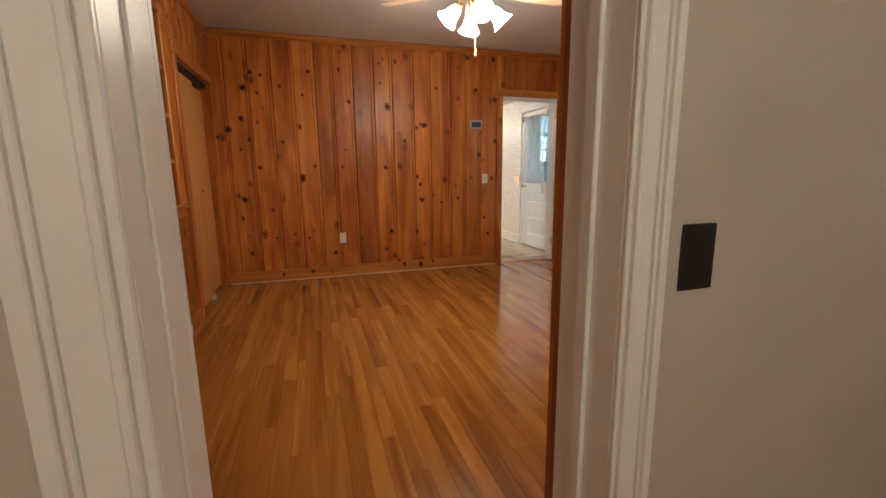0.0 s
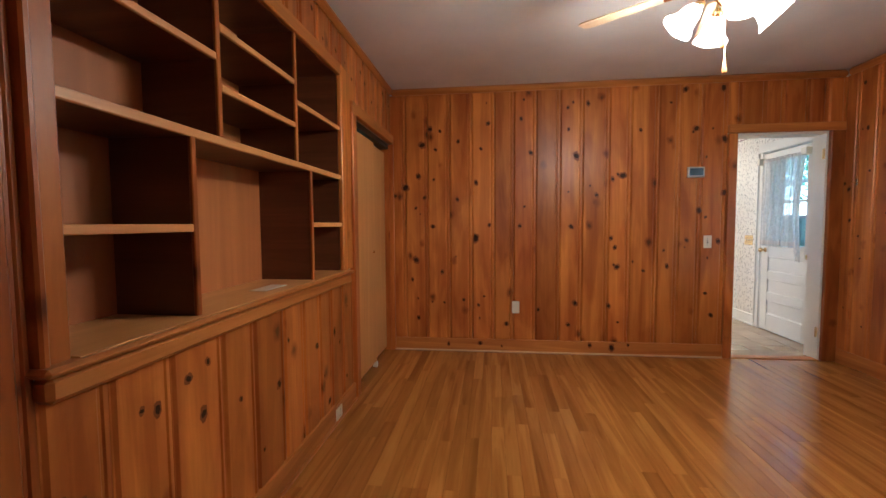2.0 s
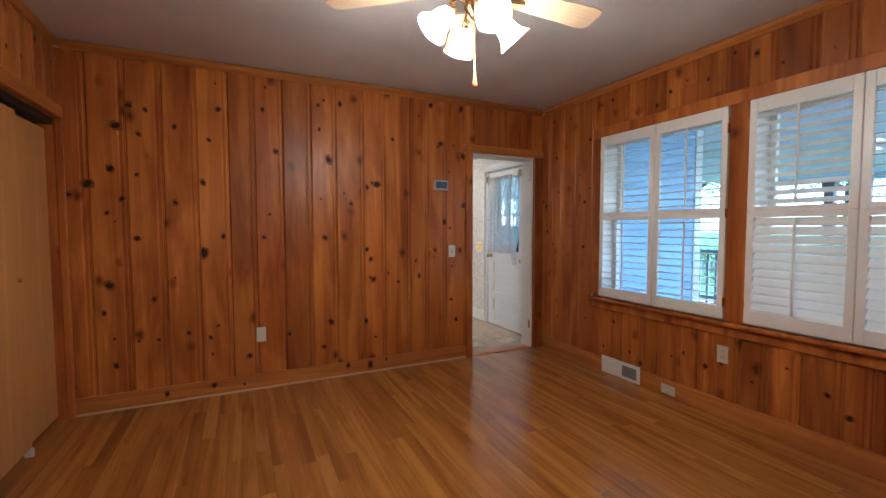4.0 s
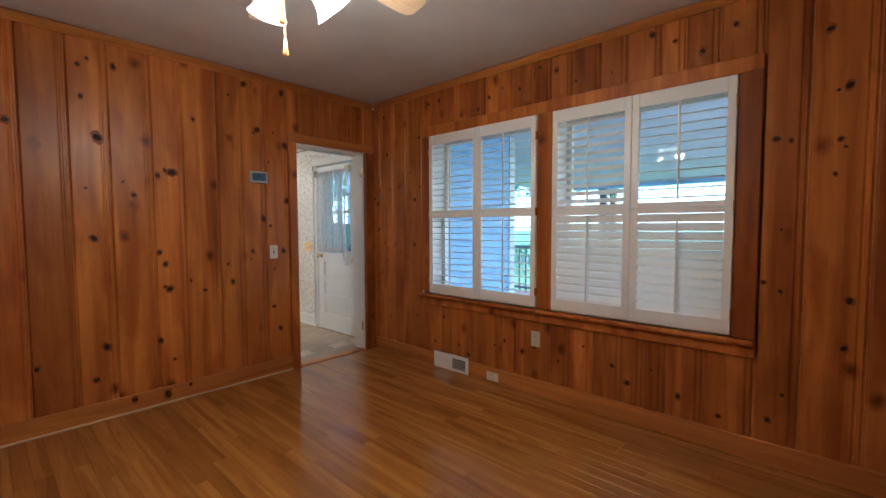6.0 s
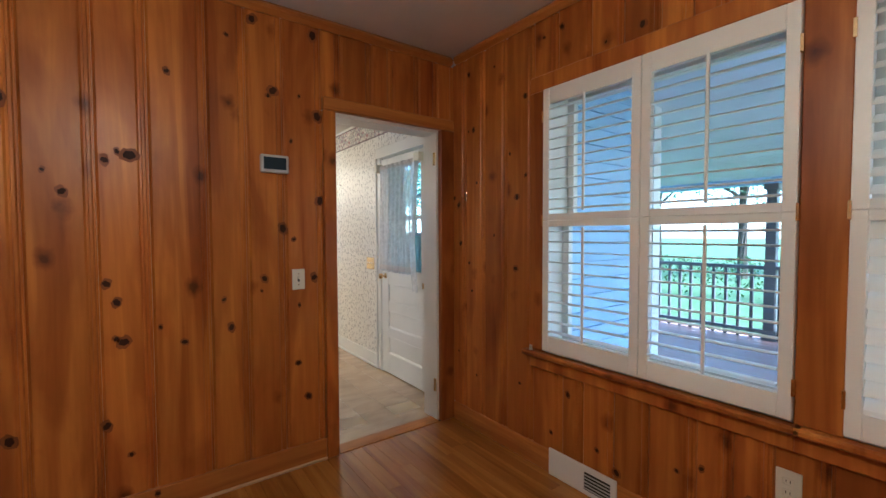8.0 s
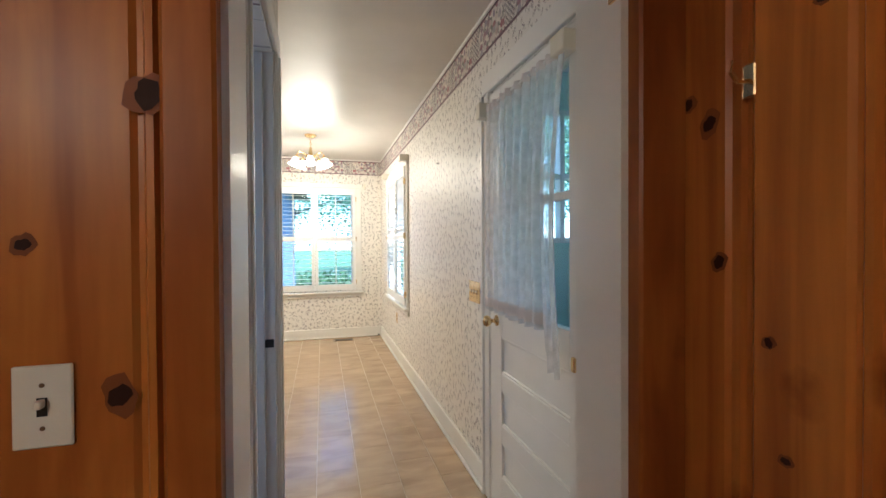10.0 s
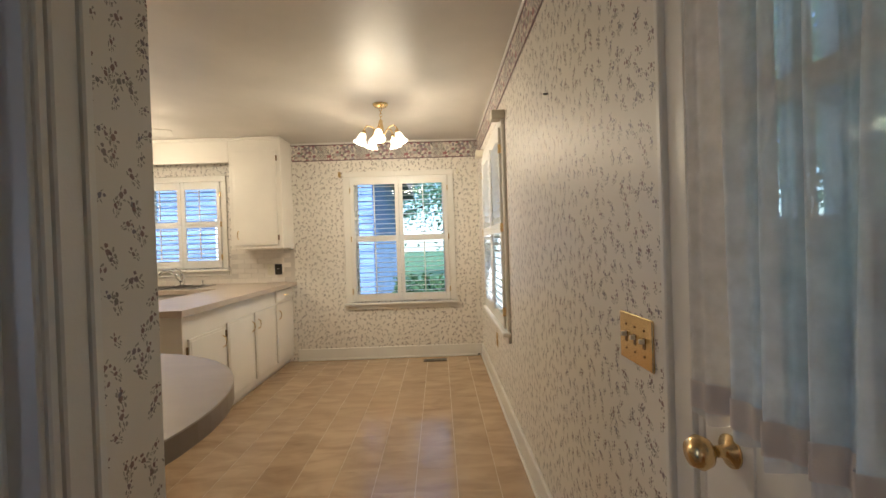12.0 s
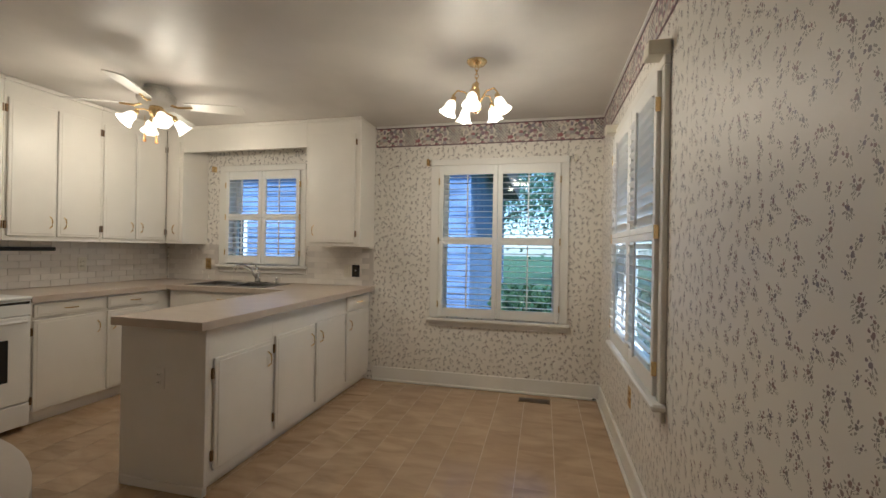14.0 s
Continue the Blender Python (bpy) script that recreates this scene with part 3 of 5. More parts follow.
structure("subfloor_den", box(-1.4, 3.6, -2.0, 5.17, -0.2, -0.021), GAP)
structure("ceiling_den", box(-1.4, 3.6, -2.0, 5.25, CEIL_D, CEIL_D + 0.15), CEILING_DEN)

# north wall with the doorway to the kitchen
wn_ = wall("wall_north", "y", 5.10, 5.25, -0.80, 3.397, 0.0, CEIL_D, WHITE, [(2.50, 3.265, 0.0, 2.04)])
NORTH_CUTS = [-0.675, -0.519, -0.299, -0.081, 0.134, 0.348, 0.533, 0.742, 0.964, 1.169, 1.407, 1.602, 1.845, 2.027, 2.216, 2.43]
N0 = on_north(0, 5.10)
boards(wn_, N0, NORTH_CUTS, 0.125, 2.50)
boards(wn_, N0, [2.43, 2.55, 2.75, 2.90, 3.10, 3.25, 3.397], 2.12, 2.50)
KNOTS = [(-0.27, 2.17, 0.021), (-0.35, 2.02, 0.029), (-0.39, 1.72, 0.023), (-0.52, 1.61, 0.029), (-0.33, 1.51, 0.016), (-0.25, 1.23, 0.018),
         (-0.42, 0.90, 0.026), (0.17, 1.11, 0.029), (0.22, 1.97, 0.013), (0.30, 1.24, 0.016), (0.60, 2.24, 0.018), (0.69, 1.92, 0.018),
         (0.59, 1.23, 0.018), (1.07, 1.22, 0.021), (1.11, 1.88, 0.026), (1.53, 1.69, 0.026), (1.44, 1.66, 0.016),
         (1.68, 2.10, 0.013), (1.49, 0.84, 0.021), (1.63, 0.89, 0.010), (1.42, 0.47, 0.018), (1.11, 0.49, 0.021), (1.05, 0.28, 0.018),
         (0.05, 0.51, 0.013), (2.16, 2.10, 0.023), (2.40, 2.00, 0.026), (2.06, 2.45, 0.021), (2.38, 2.45, 0.026), (2.20, 1.36, 0.023),
         (2.41, 1.52, 0.023), (2.37, 1.08, 0.018), (2.10, 1.09, 0.018)]
knots(wn_, N0, KNOTS + scatter_knots(random.Random(3), NORTH_CUTS, 0.15, 2.45, 1.2))
part("baseboard", box(-0.655, 2.43, 5.068, 5.10, 0.0, 0.125, 0.004), PINE_X, wn_)
knots(wn_, on_north(0, 5.088), [(-0.1, 0.07, 0.014), (0.21, 0.085, 0.018), (0.42, 0.06, 0.01), (1.25, 0.09, 0.018), (1.45, 0.07, 0.026), (1.6, 0.1, 0.012)])
structure("shoe_moulding_north", box(-0.655, 2.43, 5.056, 5.068, 0.0, 0.016, 0.004), painted("pale_shoe", (0.62, 0.4, 0.2), 0.5))

# door casing and jamb to the kitchen
casing = thing("door_casing_north", "dark-stained pine casing round the kitchen doorway", "door casing", kind="structure")
part("casing_side", box(2.43, 2.505, 5.058, 5.10, 0.0, 2.045, 0.006), PINE, casing)
part("casing_side", box(3.262, 3.378, 5.058, 5.10, 0.0, 2.045, 0.006), PINE, casing)
part("casing_head", box(2.43, 3.378, 5.058, 5.10, 2.046, 2.12, 0.006), PINE_X, casing)
part("jamb", box(2.50, 2.515, 5.101, 5.262, 0.0, 2.025), WHITE, casing)
part("jamb", box(3.25, 3.265, 5.101, 5.262, 0.0, 2.025), WHITE, casing)
part("jamb_head", box(2.50, 3.265, 5.101, 5.262, 2.026, 2.04), WHITE, casing)
part("threshold", box(2.515, 3.25, 5.07, 5.18, -0.018, 0.006, 0.003), PINE_X, casing)
for z in (0.25, 1.85):
    part("hinge", box(3.244, 3.25, 5.11, 5.135, z - 0.045, z + 0.045, 0.001), BRASS, casing)

# east wall with two windows
EW = [(3.127, 4.225, 0.68, 2.105), (1.91, 3.0, 0.68, 2.105)]
we = wall("wall_east", "x", 3.397, 3.58, 0.9, 5.25, 0.0, CEIL_D, WHITE, EW)
E0 = on_east(3.397, 5.08)          # local x = 5.08 - y
cuts = even(0.0, 0.755, random.Random(8))
boards(we, E0, cuts, 0.125, 2.50)
cuts_up = even(0.755, 3.28, random.Random(9), 0.13, 0.2)
boards(we, E0, cuts_up, 2.19, 2.50)
cuts_dn = even(0.755, 3.28, random.Random(10), 0.13, 0.2)
boards(we, E0, cuts_dn, 0.125, 0.57)
cuts_r = even(3.28, 3.98, random.Random(11))
boards(we, E0, cuts_r, 0.125, 2.50)
ek = random.Random(12)
knots(we, E0, scatter_knots(ek, cuts, 0.15, 2.45) + scatter_knots(ek, cuts_up, 2.2, 2.48, 3.5) + scatter_knots(ek, cuts_dn, 0.14, 0.55, 2.5) + scatter_knots(ek, cuts_r, 0.15, 2.45))
part("baseboard", box(3.365, 3.397, 1.12, 5.055, 0.0, 0.125, 0.004), PINE_Y, we)

# south wall with the doorway where the walk begins
ws = wall("wall_south", "y", 0.88, 1.10, -1.4, 3.397, 0.0, CEIL_D, BEIGE, [(0.0, 0.82, 0.0, 2.05)])
S0 = on_south(3.377, 1.10)
cuts = even(0.0, 2.467, random.Random(14))
boards(ws, S0, cuts, 0.125, 2.50)
cuts2 = even(3.467, 4.032, random.Random(15))
boards(ws, S0, cuts2, 0.125, 2.50)
boards(ws, S0, even(2.467, 3.467, random.Random(16)), 2.14, 2.50)
knots(ws, S0, scatter_knots(ek, cuts, 0.15, 2.45) + scatter_knots(ek, cuts2, 0.15, 2.45))
part("baseboard", box(0.91, 3.36, 1.10, 1.132, 0.0, 0.125, 0.004), PINE_X, ws)
part("baseboard", box(-0.655, -0.09, 1.10, 1.132, 0.0, 0.125, 0.004), PINE_X, ws)
c = thing("door_casing_south", "white moulded casing and stained jamb of a doorway", "door casing", kind="structure")
for s, x, k in ((-1, 0.016, 1.0), (1, 0.803, 0.62)):
    for a, b, d in ((0.0, 0.018, 0.014), (0.018, 0.034, 0.024), (0.034, 0.088, 0.019), (0.088, 0.1, 0.026), (0.1, 0.128, 0.034)):
        lo, hi = sorted((x + s * a * k, x + s * b * k))
        part("casing_side", box(lo, hi, 0.88 - d, 0.879, 0.0, 2.06, 0.003), WHITE, c)
    lo, hi = sorted((x, x - s * 0.0 + s * 0.014))
    part("jamb", box(lo, hi, 0.879, 1.08, 0.0, 2.05, 0.002), WHITE, c)
    part("stained_jamb" if s > 0 else "jamb", box(lo, hi, 1.081, 1.10, 0.0, 2.05), PINE if s > 0 else WHITE, c)
    lo, hi = sorted((x + s * (0.004 if s > 0 else 0.02), x + s * 0.095))
    part("den_casing", box(lo, hi, 1.10, 1.128, 0.0, 2.06, 0.005), PINE, c)
    lo, hi = sorted((x, x - s * (0.006 if s < 0 else 0.012)))
    part("door_stop", box(lo, hi, 0.96, 1.0, 0.0, 2.045, 0.003), WHITE, c)
part("casing_head", box(-0.06, 0.885, 0.85, 0.879, 2.061, 2.19, 0.005), WHITE, c)
part("den_casing_head", box(-0.083, 0.901, 1.10, 1.142, 2.061, 2.14, 0.005), PINE_X, c)

# west wall: built-in shelves and a closet
WW = [(1.812, 3.682, 0.928, 2.237), (3.94, 5.06, 0.0, 2.03)]
ww = wall("wall_west", "x", -0.80, -0.675, 1.10, 5.25, 0.0, CEIL_D, BEIGE, WW)
W0 = on_west(-0.675, 1.12)         # local x = y - 1.12
c1 = even(0.0, 0.645, random.Random(20))
boards(ww, W0, c1, 0.125, 2.50)
c2 = even(0.645, 2.73, random.Random(21), 0.17, 0.25)
boards(ww, W0, c2, 0.125, 0.87)
c3 = even(0.645, 2.73, random.Random(22), 0.15, 0.21)
boards(ww, W0, c3, 2.29, 2.50)
c4 = even(2.73, 3.94, random.Random(23), 0.15, 0.21)
boards(ww, W0, c4, 2.115, 2.50)
knots(ww, W0, scatter_knots(ek, c1, 0.2, 2.45, 2) + scatter_knots(ek, c2, 0.15, 0.83, 3.2) + scatter_knots(ek, c3, 2.3, 2.48, 3) + scatter_knots(ek, c4, 2.13, 2.48, 3))
part("baseboard", box(-0.675, -0.643, 1.145, 3.85, 0.0, 0.125, 0.004), PINE_Y, ww)
part("shoe", box(-0.643, -0.63, 1.145, 3.85, 0.0, 0.02, 0.004), PINE_Y, ww)
wall("wall_outer_west", "x", -1.55, -1.4, -2.0, 5.25, -0.2, CEIL_D, BEIGE)
structure("closet_side", box(-1.4, -0.8, 3.78, 3.84, 0.0, CEIL_D), BEIGE)

# crown moulding under the den ceiling
for nm, a, mat in (("crown_north", (-0.655, 3.377, 5.045, 5.10, 2.495, 2.558), PINE_X), ("crown_east", (3.342, 3.397, 1.12, 5.044, 2.495, 2.558), PINE_Y),
                   ("crown_west", (-0.675, -0.62, 1.12, 5.044, 2.495, 2.558), PINE_Y), ("crown_south", (-0.619, 3.341, 1.10, 1.155, 2.495, 2.558), PINE_X)):
    structure(nm, box(*a, 0.022), mat)

# front room behind the first steps
wall("wall_front_south", "y", -2.1, -1.95, -1.55, 3.6, 0.0, CEIL_D, BEIGE)
wall("wall_front_east", "x", 3.4, 3.58, -2.0, 0.9, 0.0, CEIL_D, BEIGE)
# invented fixture for the front room fill, never in view
fl = thing("flush_ceiling_light", "round white flush ceiling light, lit, added out of view", "ceiling light", pose(0.4, -1.1, CEIL_D))
part("base", turned([(0.15, 0.0), (0.15, -0.02), (0.13, -0.03)], 28), WHITE, fl, smooth=True)
part("diffuser", turned([(0.13, -0.03), (0.12, -0.06), (0.07, -0.085), (0.0, -0.09)], 28), SHADE_ON, fl, smooth=True)
structure("front_floor", box(-1.4, 3.4, -1.95, 0.979, -0.02, 0.0), OAK)

# ---- kitchen ----
structure("subfloor_kitchen", box(-1.3, 3.6, 5.171, 10.6, -0.2, -0.0012), GROUT)
structure("ceiling_kitchen", box(-1.3, 3.6, 5.251, 10.6, CEIL_K, CEIL_K + 0.15), CEILING_KITCHEN)
KX, KY = 3.473, 10.405
EWIN = (8.46, 9.62, 0.68, 2.07)
ke = wall("wall_kitchen_east", "x", KX, 3.60, 5.25, 10.6, 0.0, CEIL_K, PAPER_Y, [(5.49, 6.30, 0.0, 2.045), EWIN])
kn = wall("wall_kitchen_north", "y", KY, 10.55, -1.3, KX, 0.0, CEIL_K, PAPER_X, [(2.012, 3.114, 0.657, 2.076), (-0.34, 0.544, 1.10, 2.08)])
kw = wall("wall_kitchen_west", "x", -1.3, -1.13, 5.25, KY, 0.0, CEIL_K, PAPER_Y)
kp = wall("wall_passage", "x", 2.372, 2.476, 5.251, 6.36, 0.0, CEIL_K, PAPER_Y, [(5.52, 6.13, 0.0, 2.04)])
ks = wall("wall_kitchen_south", "y", 6.17, 6.36, -1.13, 2.371, 0.0, CEIL_K, PAPER_X)
wall("stair_wall_blue", "y", 6.15, 6.169, 1.1, 2.371, 0.0, CEIL_K, BLUE)
wall("stair_wall_end", "x", 1.0, 1.1, 5.251, 6.169, 0.0, CEIL_K, BLUE)
wall("stair_wall_south", "y", 5.251, 5.27, 1.1, 2.371, 0.0, CEIL_K, BLUE)

# baseboards, wallpaper border
bb = thing("baseboard_kitchen", "white baseboard with a quarter-round shoe", "baseboard", kind="structure")
part("board_north", add_box(box(1.36, KX, KY - 0.018, KY, 0.0, 0.135, 0.005), 1.36, KX - 0.03, KY - 0.032, KY - 0.018, 0.0, 0.022, 0.005), WHITE, bb)
part("board_east", add_box(box(KX - 0.018, KX, 6.4, KY - 0.034, 0.0, 0.135, 0.005), KX - 0.032, KX - 0.018, 6.4, KY - 0.034, 0.0, 0.022, 0.005), WHITE, bb)
bd = thing("wallpaper_border", "mauve and blue fruit wallpaper border under the ceiling", "wallpaper border", kind="structure")
part("strip", box(1.36, KX - 0.004, KY - 0.003, KY, 2.275, 2.462), BORDER_X, bd)
part("strip", box(KX - 0.003, KX, 5.26, KY - 0.004, 2.275, 2.462), BORDER_Y, bd)
for z in (2.275, 2.452):
    part("line", box(1.36, KX - 0.006, KY - 0.005, KY - 0.003, z, z + 0.01), LINE, bd)
    part("line", box(KX - 0.005, KX - 0.003, 5.26, KY - 0.006, z, z + 0.01), LINE, bd)
structure("crown_kitchen", add_box(box(1.36, KX - 0.016, KY - 0.015, KY, 2.464, 2.484, 0.004), KX - 0.015, KX, 5.26, KY, 2.464, 2.484, 0.004), WHITE)

# doorway to the blue stair: casing, jamb, strike
c = thing("door_casing_stair", "white casing of a doorway with a dark strike plate", "door casing", kind="structure")
part("jamb", box(2.367, 2.48, 6.115, 6.13, 0.0, 2.04, 0.002), WHITE, c)
part("jamb", box(2.367, 2.48, 5.52, 5.535, 0.0, 2.04, 0.002), WHITE, c)
part("door_stop", box(2.41, 2.44, 6.103, 6.115, 0.0, 2.03, 0.003), WHITE, c)
for a, b, d in ((0.0, 0.016, 0.012), (0.016, 0.06, 0.018), (0.06, 0.078, 0.024), (0.078, 0.088, 0.016)):
    part("casing_side", box(2.476, 2.476 + d, 6.122 + a, 6.122 + b, 0.0, 2.05, 0.003), WHITE, c)
    part("casing_side", box(2.476, 2.476 + d, 5.528 - b, 5.528 - a, 0.0, 2.05, 0.003), WHITE, c)
part("casing_head", box(2.476, 2.496, 5.44, 6.21, 2.051, 2.13, 0.004), WHITE, c)
part("strike_plate", box(2.44, 2.472, 6.112, 6.116, 0.90, 0.932, 0.001), BLACK, c)


# ---- den: windows, shelves, closet ----
shutter_window("window_1", "pine-cased window with open white louvred shutters", on_east(3.377, 4.225), 1.098, 0.68, 2.105, (0.105, 0.0), PINE, (-4, -4, 10, 10), depth=0.2, stool=0.03)
shutter_window("window_2", "pine-cased window with half-closed white louvred shutters", on_east(3.377, 3.0), 1.09, 0.68, 2.105, (0.127, 0.11), PINE, (54, 54, 32, 8), depth=0.2, stool=0.0)

bc = thing("built_in_bookcase", "built-in knotty pine bookcase with open cubbies, empty", "bookcase", pose(-0.655, 1.834, 0))
Y0, Y1, ZB, ZT, BK = 0.0, 1.826, 0.95, 2.215, -0.30
part("back", box(BK - 0.012, BK, Y0 - 0.02, Y1 + 0.02, ZB - 0.02, ZT + 0.02), SHELF_BACK, bc)
part("bottom", box(BK, 0.03, Y0, Y1, ZB - 0.0025, ZB + 0.001), SHELF, bc)
# inner faces get the pine with painted-in shade
part("top", box(BK, -0.021, Y0, Y1, ZT, ZT + 0.02), SHELF_SHADED, bc)
part("side", box(BK, -0.021, Y0 - 0.02, Y0, ZB, ZT), SHELF_SHADED, bc)
part("side", box(BK, -0.021, Y1, Y1 + 0.02, ZB, ZT), SHELF_SHADED, bc)


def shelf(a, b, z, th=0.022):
    part("shelf", box(BK, -0.012, a, b, z - th, z, 0.002), SHELF_SHADED, bc)
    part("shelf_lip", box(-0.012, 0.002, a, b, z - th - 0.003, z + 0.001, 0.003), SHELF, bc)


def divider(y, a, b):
    part("divider", box(BK, -0.012, y - 0.01, y + 0.01, a, b), SHELF_SHADED, bc)
    part("divider_lip", box(-0.012, 0.002, y - 0.012, y + 0.012, a, b, 0.003), PINE, bc)


shelf(Y0, Y1, 1.575, 0.026)
divider(0.598, 1.576, ZT)
divider(1.208, 1.576, ZT)
divider(0.447, ZB, 1.548)
divider(1.37, ZB, 1.548)
shelf(Y0, 0.586, 1.872)
shelf(0.61, 1.196, 1.768)
shelf(0.61, 1.196, 1.982)
shelf(1.22, Y1, 1.888)
shelf(Y0, 0.435, 1.258)
shelf(1.382, Y1, 1.266)
part("face_stile", box(-0.02, 0.012, -0.068, 0.0, 0.94, 2.29, 0.006), PINE, bc)
part("face_stile_bead", box(-0.02, 0.024, -0.078, -0.056, 0.94, 2.30, 0.006), PINE, bc)
part("face_stile", box(-0.02, 0.012, Y1, Y1 + 0.07, 0.94, 2.29, 0.006), PINE, bc)
part("end_board", box(-0.02, 0.004, Y1 + 0.071, Y1 + 0.194, 0.948, 2.29, 0.004), PINE, bc)
part("face_rail", box(-0.02, 0.012, 0.0, Y1, ZT, 2.29, 0.006), PINE_Y, bc)
part("ledge", box(-0.02, 0.05, -0.09, Y1 + 0.09, 0.925, 0.947, 0.009), PINE_Y, bc)
part("ledge_moulding", box(-0.02, 0.034, -0.075, Y1 + 0.08, 0.862, 0.924, 0.012), PINE_Y, bc)
card = tagged(link("card", box(-0.78, -0.7, 2.78, 2.98, 0.951, 0.954), IVORY), "white paper card lying on the bookcase", "card")

cl = thing("closet_doors", "pair of plain tan veneer sliding closet doors in pine casing", "closet", pose(-0.655, 3.94, 0), kind="structure")
part("door", box(-0.055, -0.027, 0.0, 0.6, 0.055, 1.955, 0.002), CLOSET, cl)
part("door", box(-0.1, -0.07, 0.5, 1.12, 0.03, 1.955, 0.002), CLOSET, cl)
part("finger_pull", turned([(0.0, 0.0), (0.006, 0.0), (0.012, 0.006), (0.008, 0.014), (0.0, 0.016)], 12), BRASS, cl, m=pose(-0.027, 0.53, 1.02, 0, 90))
part("floor_guide", box(-0.062, -0.02, 0.585, 0.605, 0.0, 0.05, 0.003), IVORY, cl)
part("track", box(-0.11, -0.03, 0.0, 1.12, 1.985, 2.03), BLACK, cl)
part("casing_side", box(-0.02, 0.022, -0.085, 0.0, 0.0, 2.03, 0.006), PINE, cl)
part("casing_side", box(-0.02, 0.022, 1.105, 1.139, 0.0, 2.03, 0.006), PINE, cl)
part("casing_head", box(-0.02, 0.024, -0.085, 1.133, 2.031, 2.115, 0.006), PINE_Y, cl)
part("jamb", box(-0.146, -0.021, 0.0, 0.004, 0.0, 2.03), PINE, cl)
part("jamb", box(-0.146, -0.021, 1.114, 1.1185, 0.0, 2.03), PINE, cl)

# den switches, outlets, thermostat, vent
plate("switch_plate", on_north(2.28, 5.08, 1.075), 0.07, 0.115, IVORY, "ivory toggle switch plate on the pine wall")
plate("outlet_plate", on_north(0.553, 5.08, 0.443), 0.07, 0.118, IVORY, "ivory blank plate on the pine wall", "blank", "outlet")
plate("outlet_plate", on_east(3.377, 3.14, 0.435), 0.075, 0.118, IVORY, "ivory cable plate on the dark pine wall", "outlet", "outlet")
plate("phone_jack", on_east(3.365, 3.53, 0.053), 0.115, 0.07, IVORY, "small ivory jack plate on the baseboard", "outlet", "outlet")
plate("outlet_plate", on_west(-0.643, 3.5, 0.06), 0.1, 0.075, IVORY, "small ivory outlet low on the baseboard", "outlet", "outlet")
plate("switch_plate", on_south(0.985, 0.88, 0.985) @ pose(0, 0, 0, 0, 0, 180), 0.085, 0.135, BLACK, "black rocker switch plate on the beige wall", "blank")
th = thing("thermostat", "grey digital thermostat with a dark glossy screen", "thermostat", on_north(2.159, 5.08, 1.706))
part("body", box(-0.073, 0.073, -0.026, 0.0, -0.048, 0.048, 0.006), GREYPL, th)
part("screen", box(-0.058, 0.058, -0.028, -0.025, -0.03, 0.034), SCREEN, th)
vt = thing("wall_vent", "white metal baseboard vent register", "vent", on_east(3.365, 4.187, 0))
part("frame", box(0.0, 0.405, -0.012, 0.0, 0.002, 0.15, 0.004), SHUTTER, vt)
part("grille_back", box(0.23, 0.375, -0.0135, -0.011, 0.03, 0.12), BLACK, vt)
for i in range(5):
    part("slat", box(0.23, 0.375, -0.017, -0.012, 0.036 + i * 0.017, 0.042 + i * 0.017), GREYPL, vt)
pg = thing("shutter_peg", "small white two-pronged peg on the window stool", "peg", pose(3.345, 4.31, 0.669))
part("base", turned([(0.011, 0.0), (0.012, 0.004), (0.008, 0.009), (0.0, 0.01)], 14), SHUTTER, pg, smooth=True)
for y in (-0.006, 0.006):
    part("prong", turned([(0.0032, 0.008), (0.0032, 0.026), (0.0, 0.028)], 8, (0, y, 0)), SHUTTER, pg, smooth=True)
hk = thing("wall_hook", "small brass coat hook on the pine wall", "hook", on_east(3.377, 4.926, 1.58))
part("base", box(-0.012, 0.012, -0.005, 0.0, -0.03, 0.03, 0.003), BRASS, hk)
part("arm", tube([(0, -0.005, 0.0), (0, -0.03, -0.005), (0, -0.045, 0.01), (0, -0.04, 0.03)], 0.004), BRASS, hk)


def tulip(parent, base, aim, size, lit=True):
    """A frosted bell shade with a fluted rim round a bulb, open towards aim."""
    q = Vector(aim).to_track_quat("Z", "Y").to_matrix()
    prof = [(0.018, 0.0), (0.03, 0.01), (0.04, 0.035), (0.043, 0.06), (0.052, 0.085), (0.07, 0.11), (0.062, 0.11), (0.046, 0.083), (0.037, 0.055), (0.02, 0.014)]
    s = part("shade", turned([(r * size, z * size) for r, z in prof], 24, base, q, 0.1, 6), SHADE_ON, parent, "lit frosted tulip glass shade", smooth=True)
    part("bulb", turned([(0.0, 0.02), (0.014, 0.03), (0.024, 0.06), (0.024, 0.075), (0.012, 0.095), (0.0, 0.098)], 14, base, q), BULB_ON, s, smooth=True)
    part("holder", turned([(0.012 * size, -0.03), (0.02 * size, -0.02), (0.021 * size, 0.012), (0.012, 0.014)], 14, base, q), BRASS, parent, smooth=True)


def lamp(name, at, watts, size=0.05):
    d = bpy.data.lights.new(name, "POINT")
    d.energy, d.color, d.shadow_soft_size = watts, WARM, size
    new(name, d).location = at


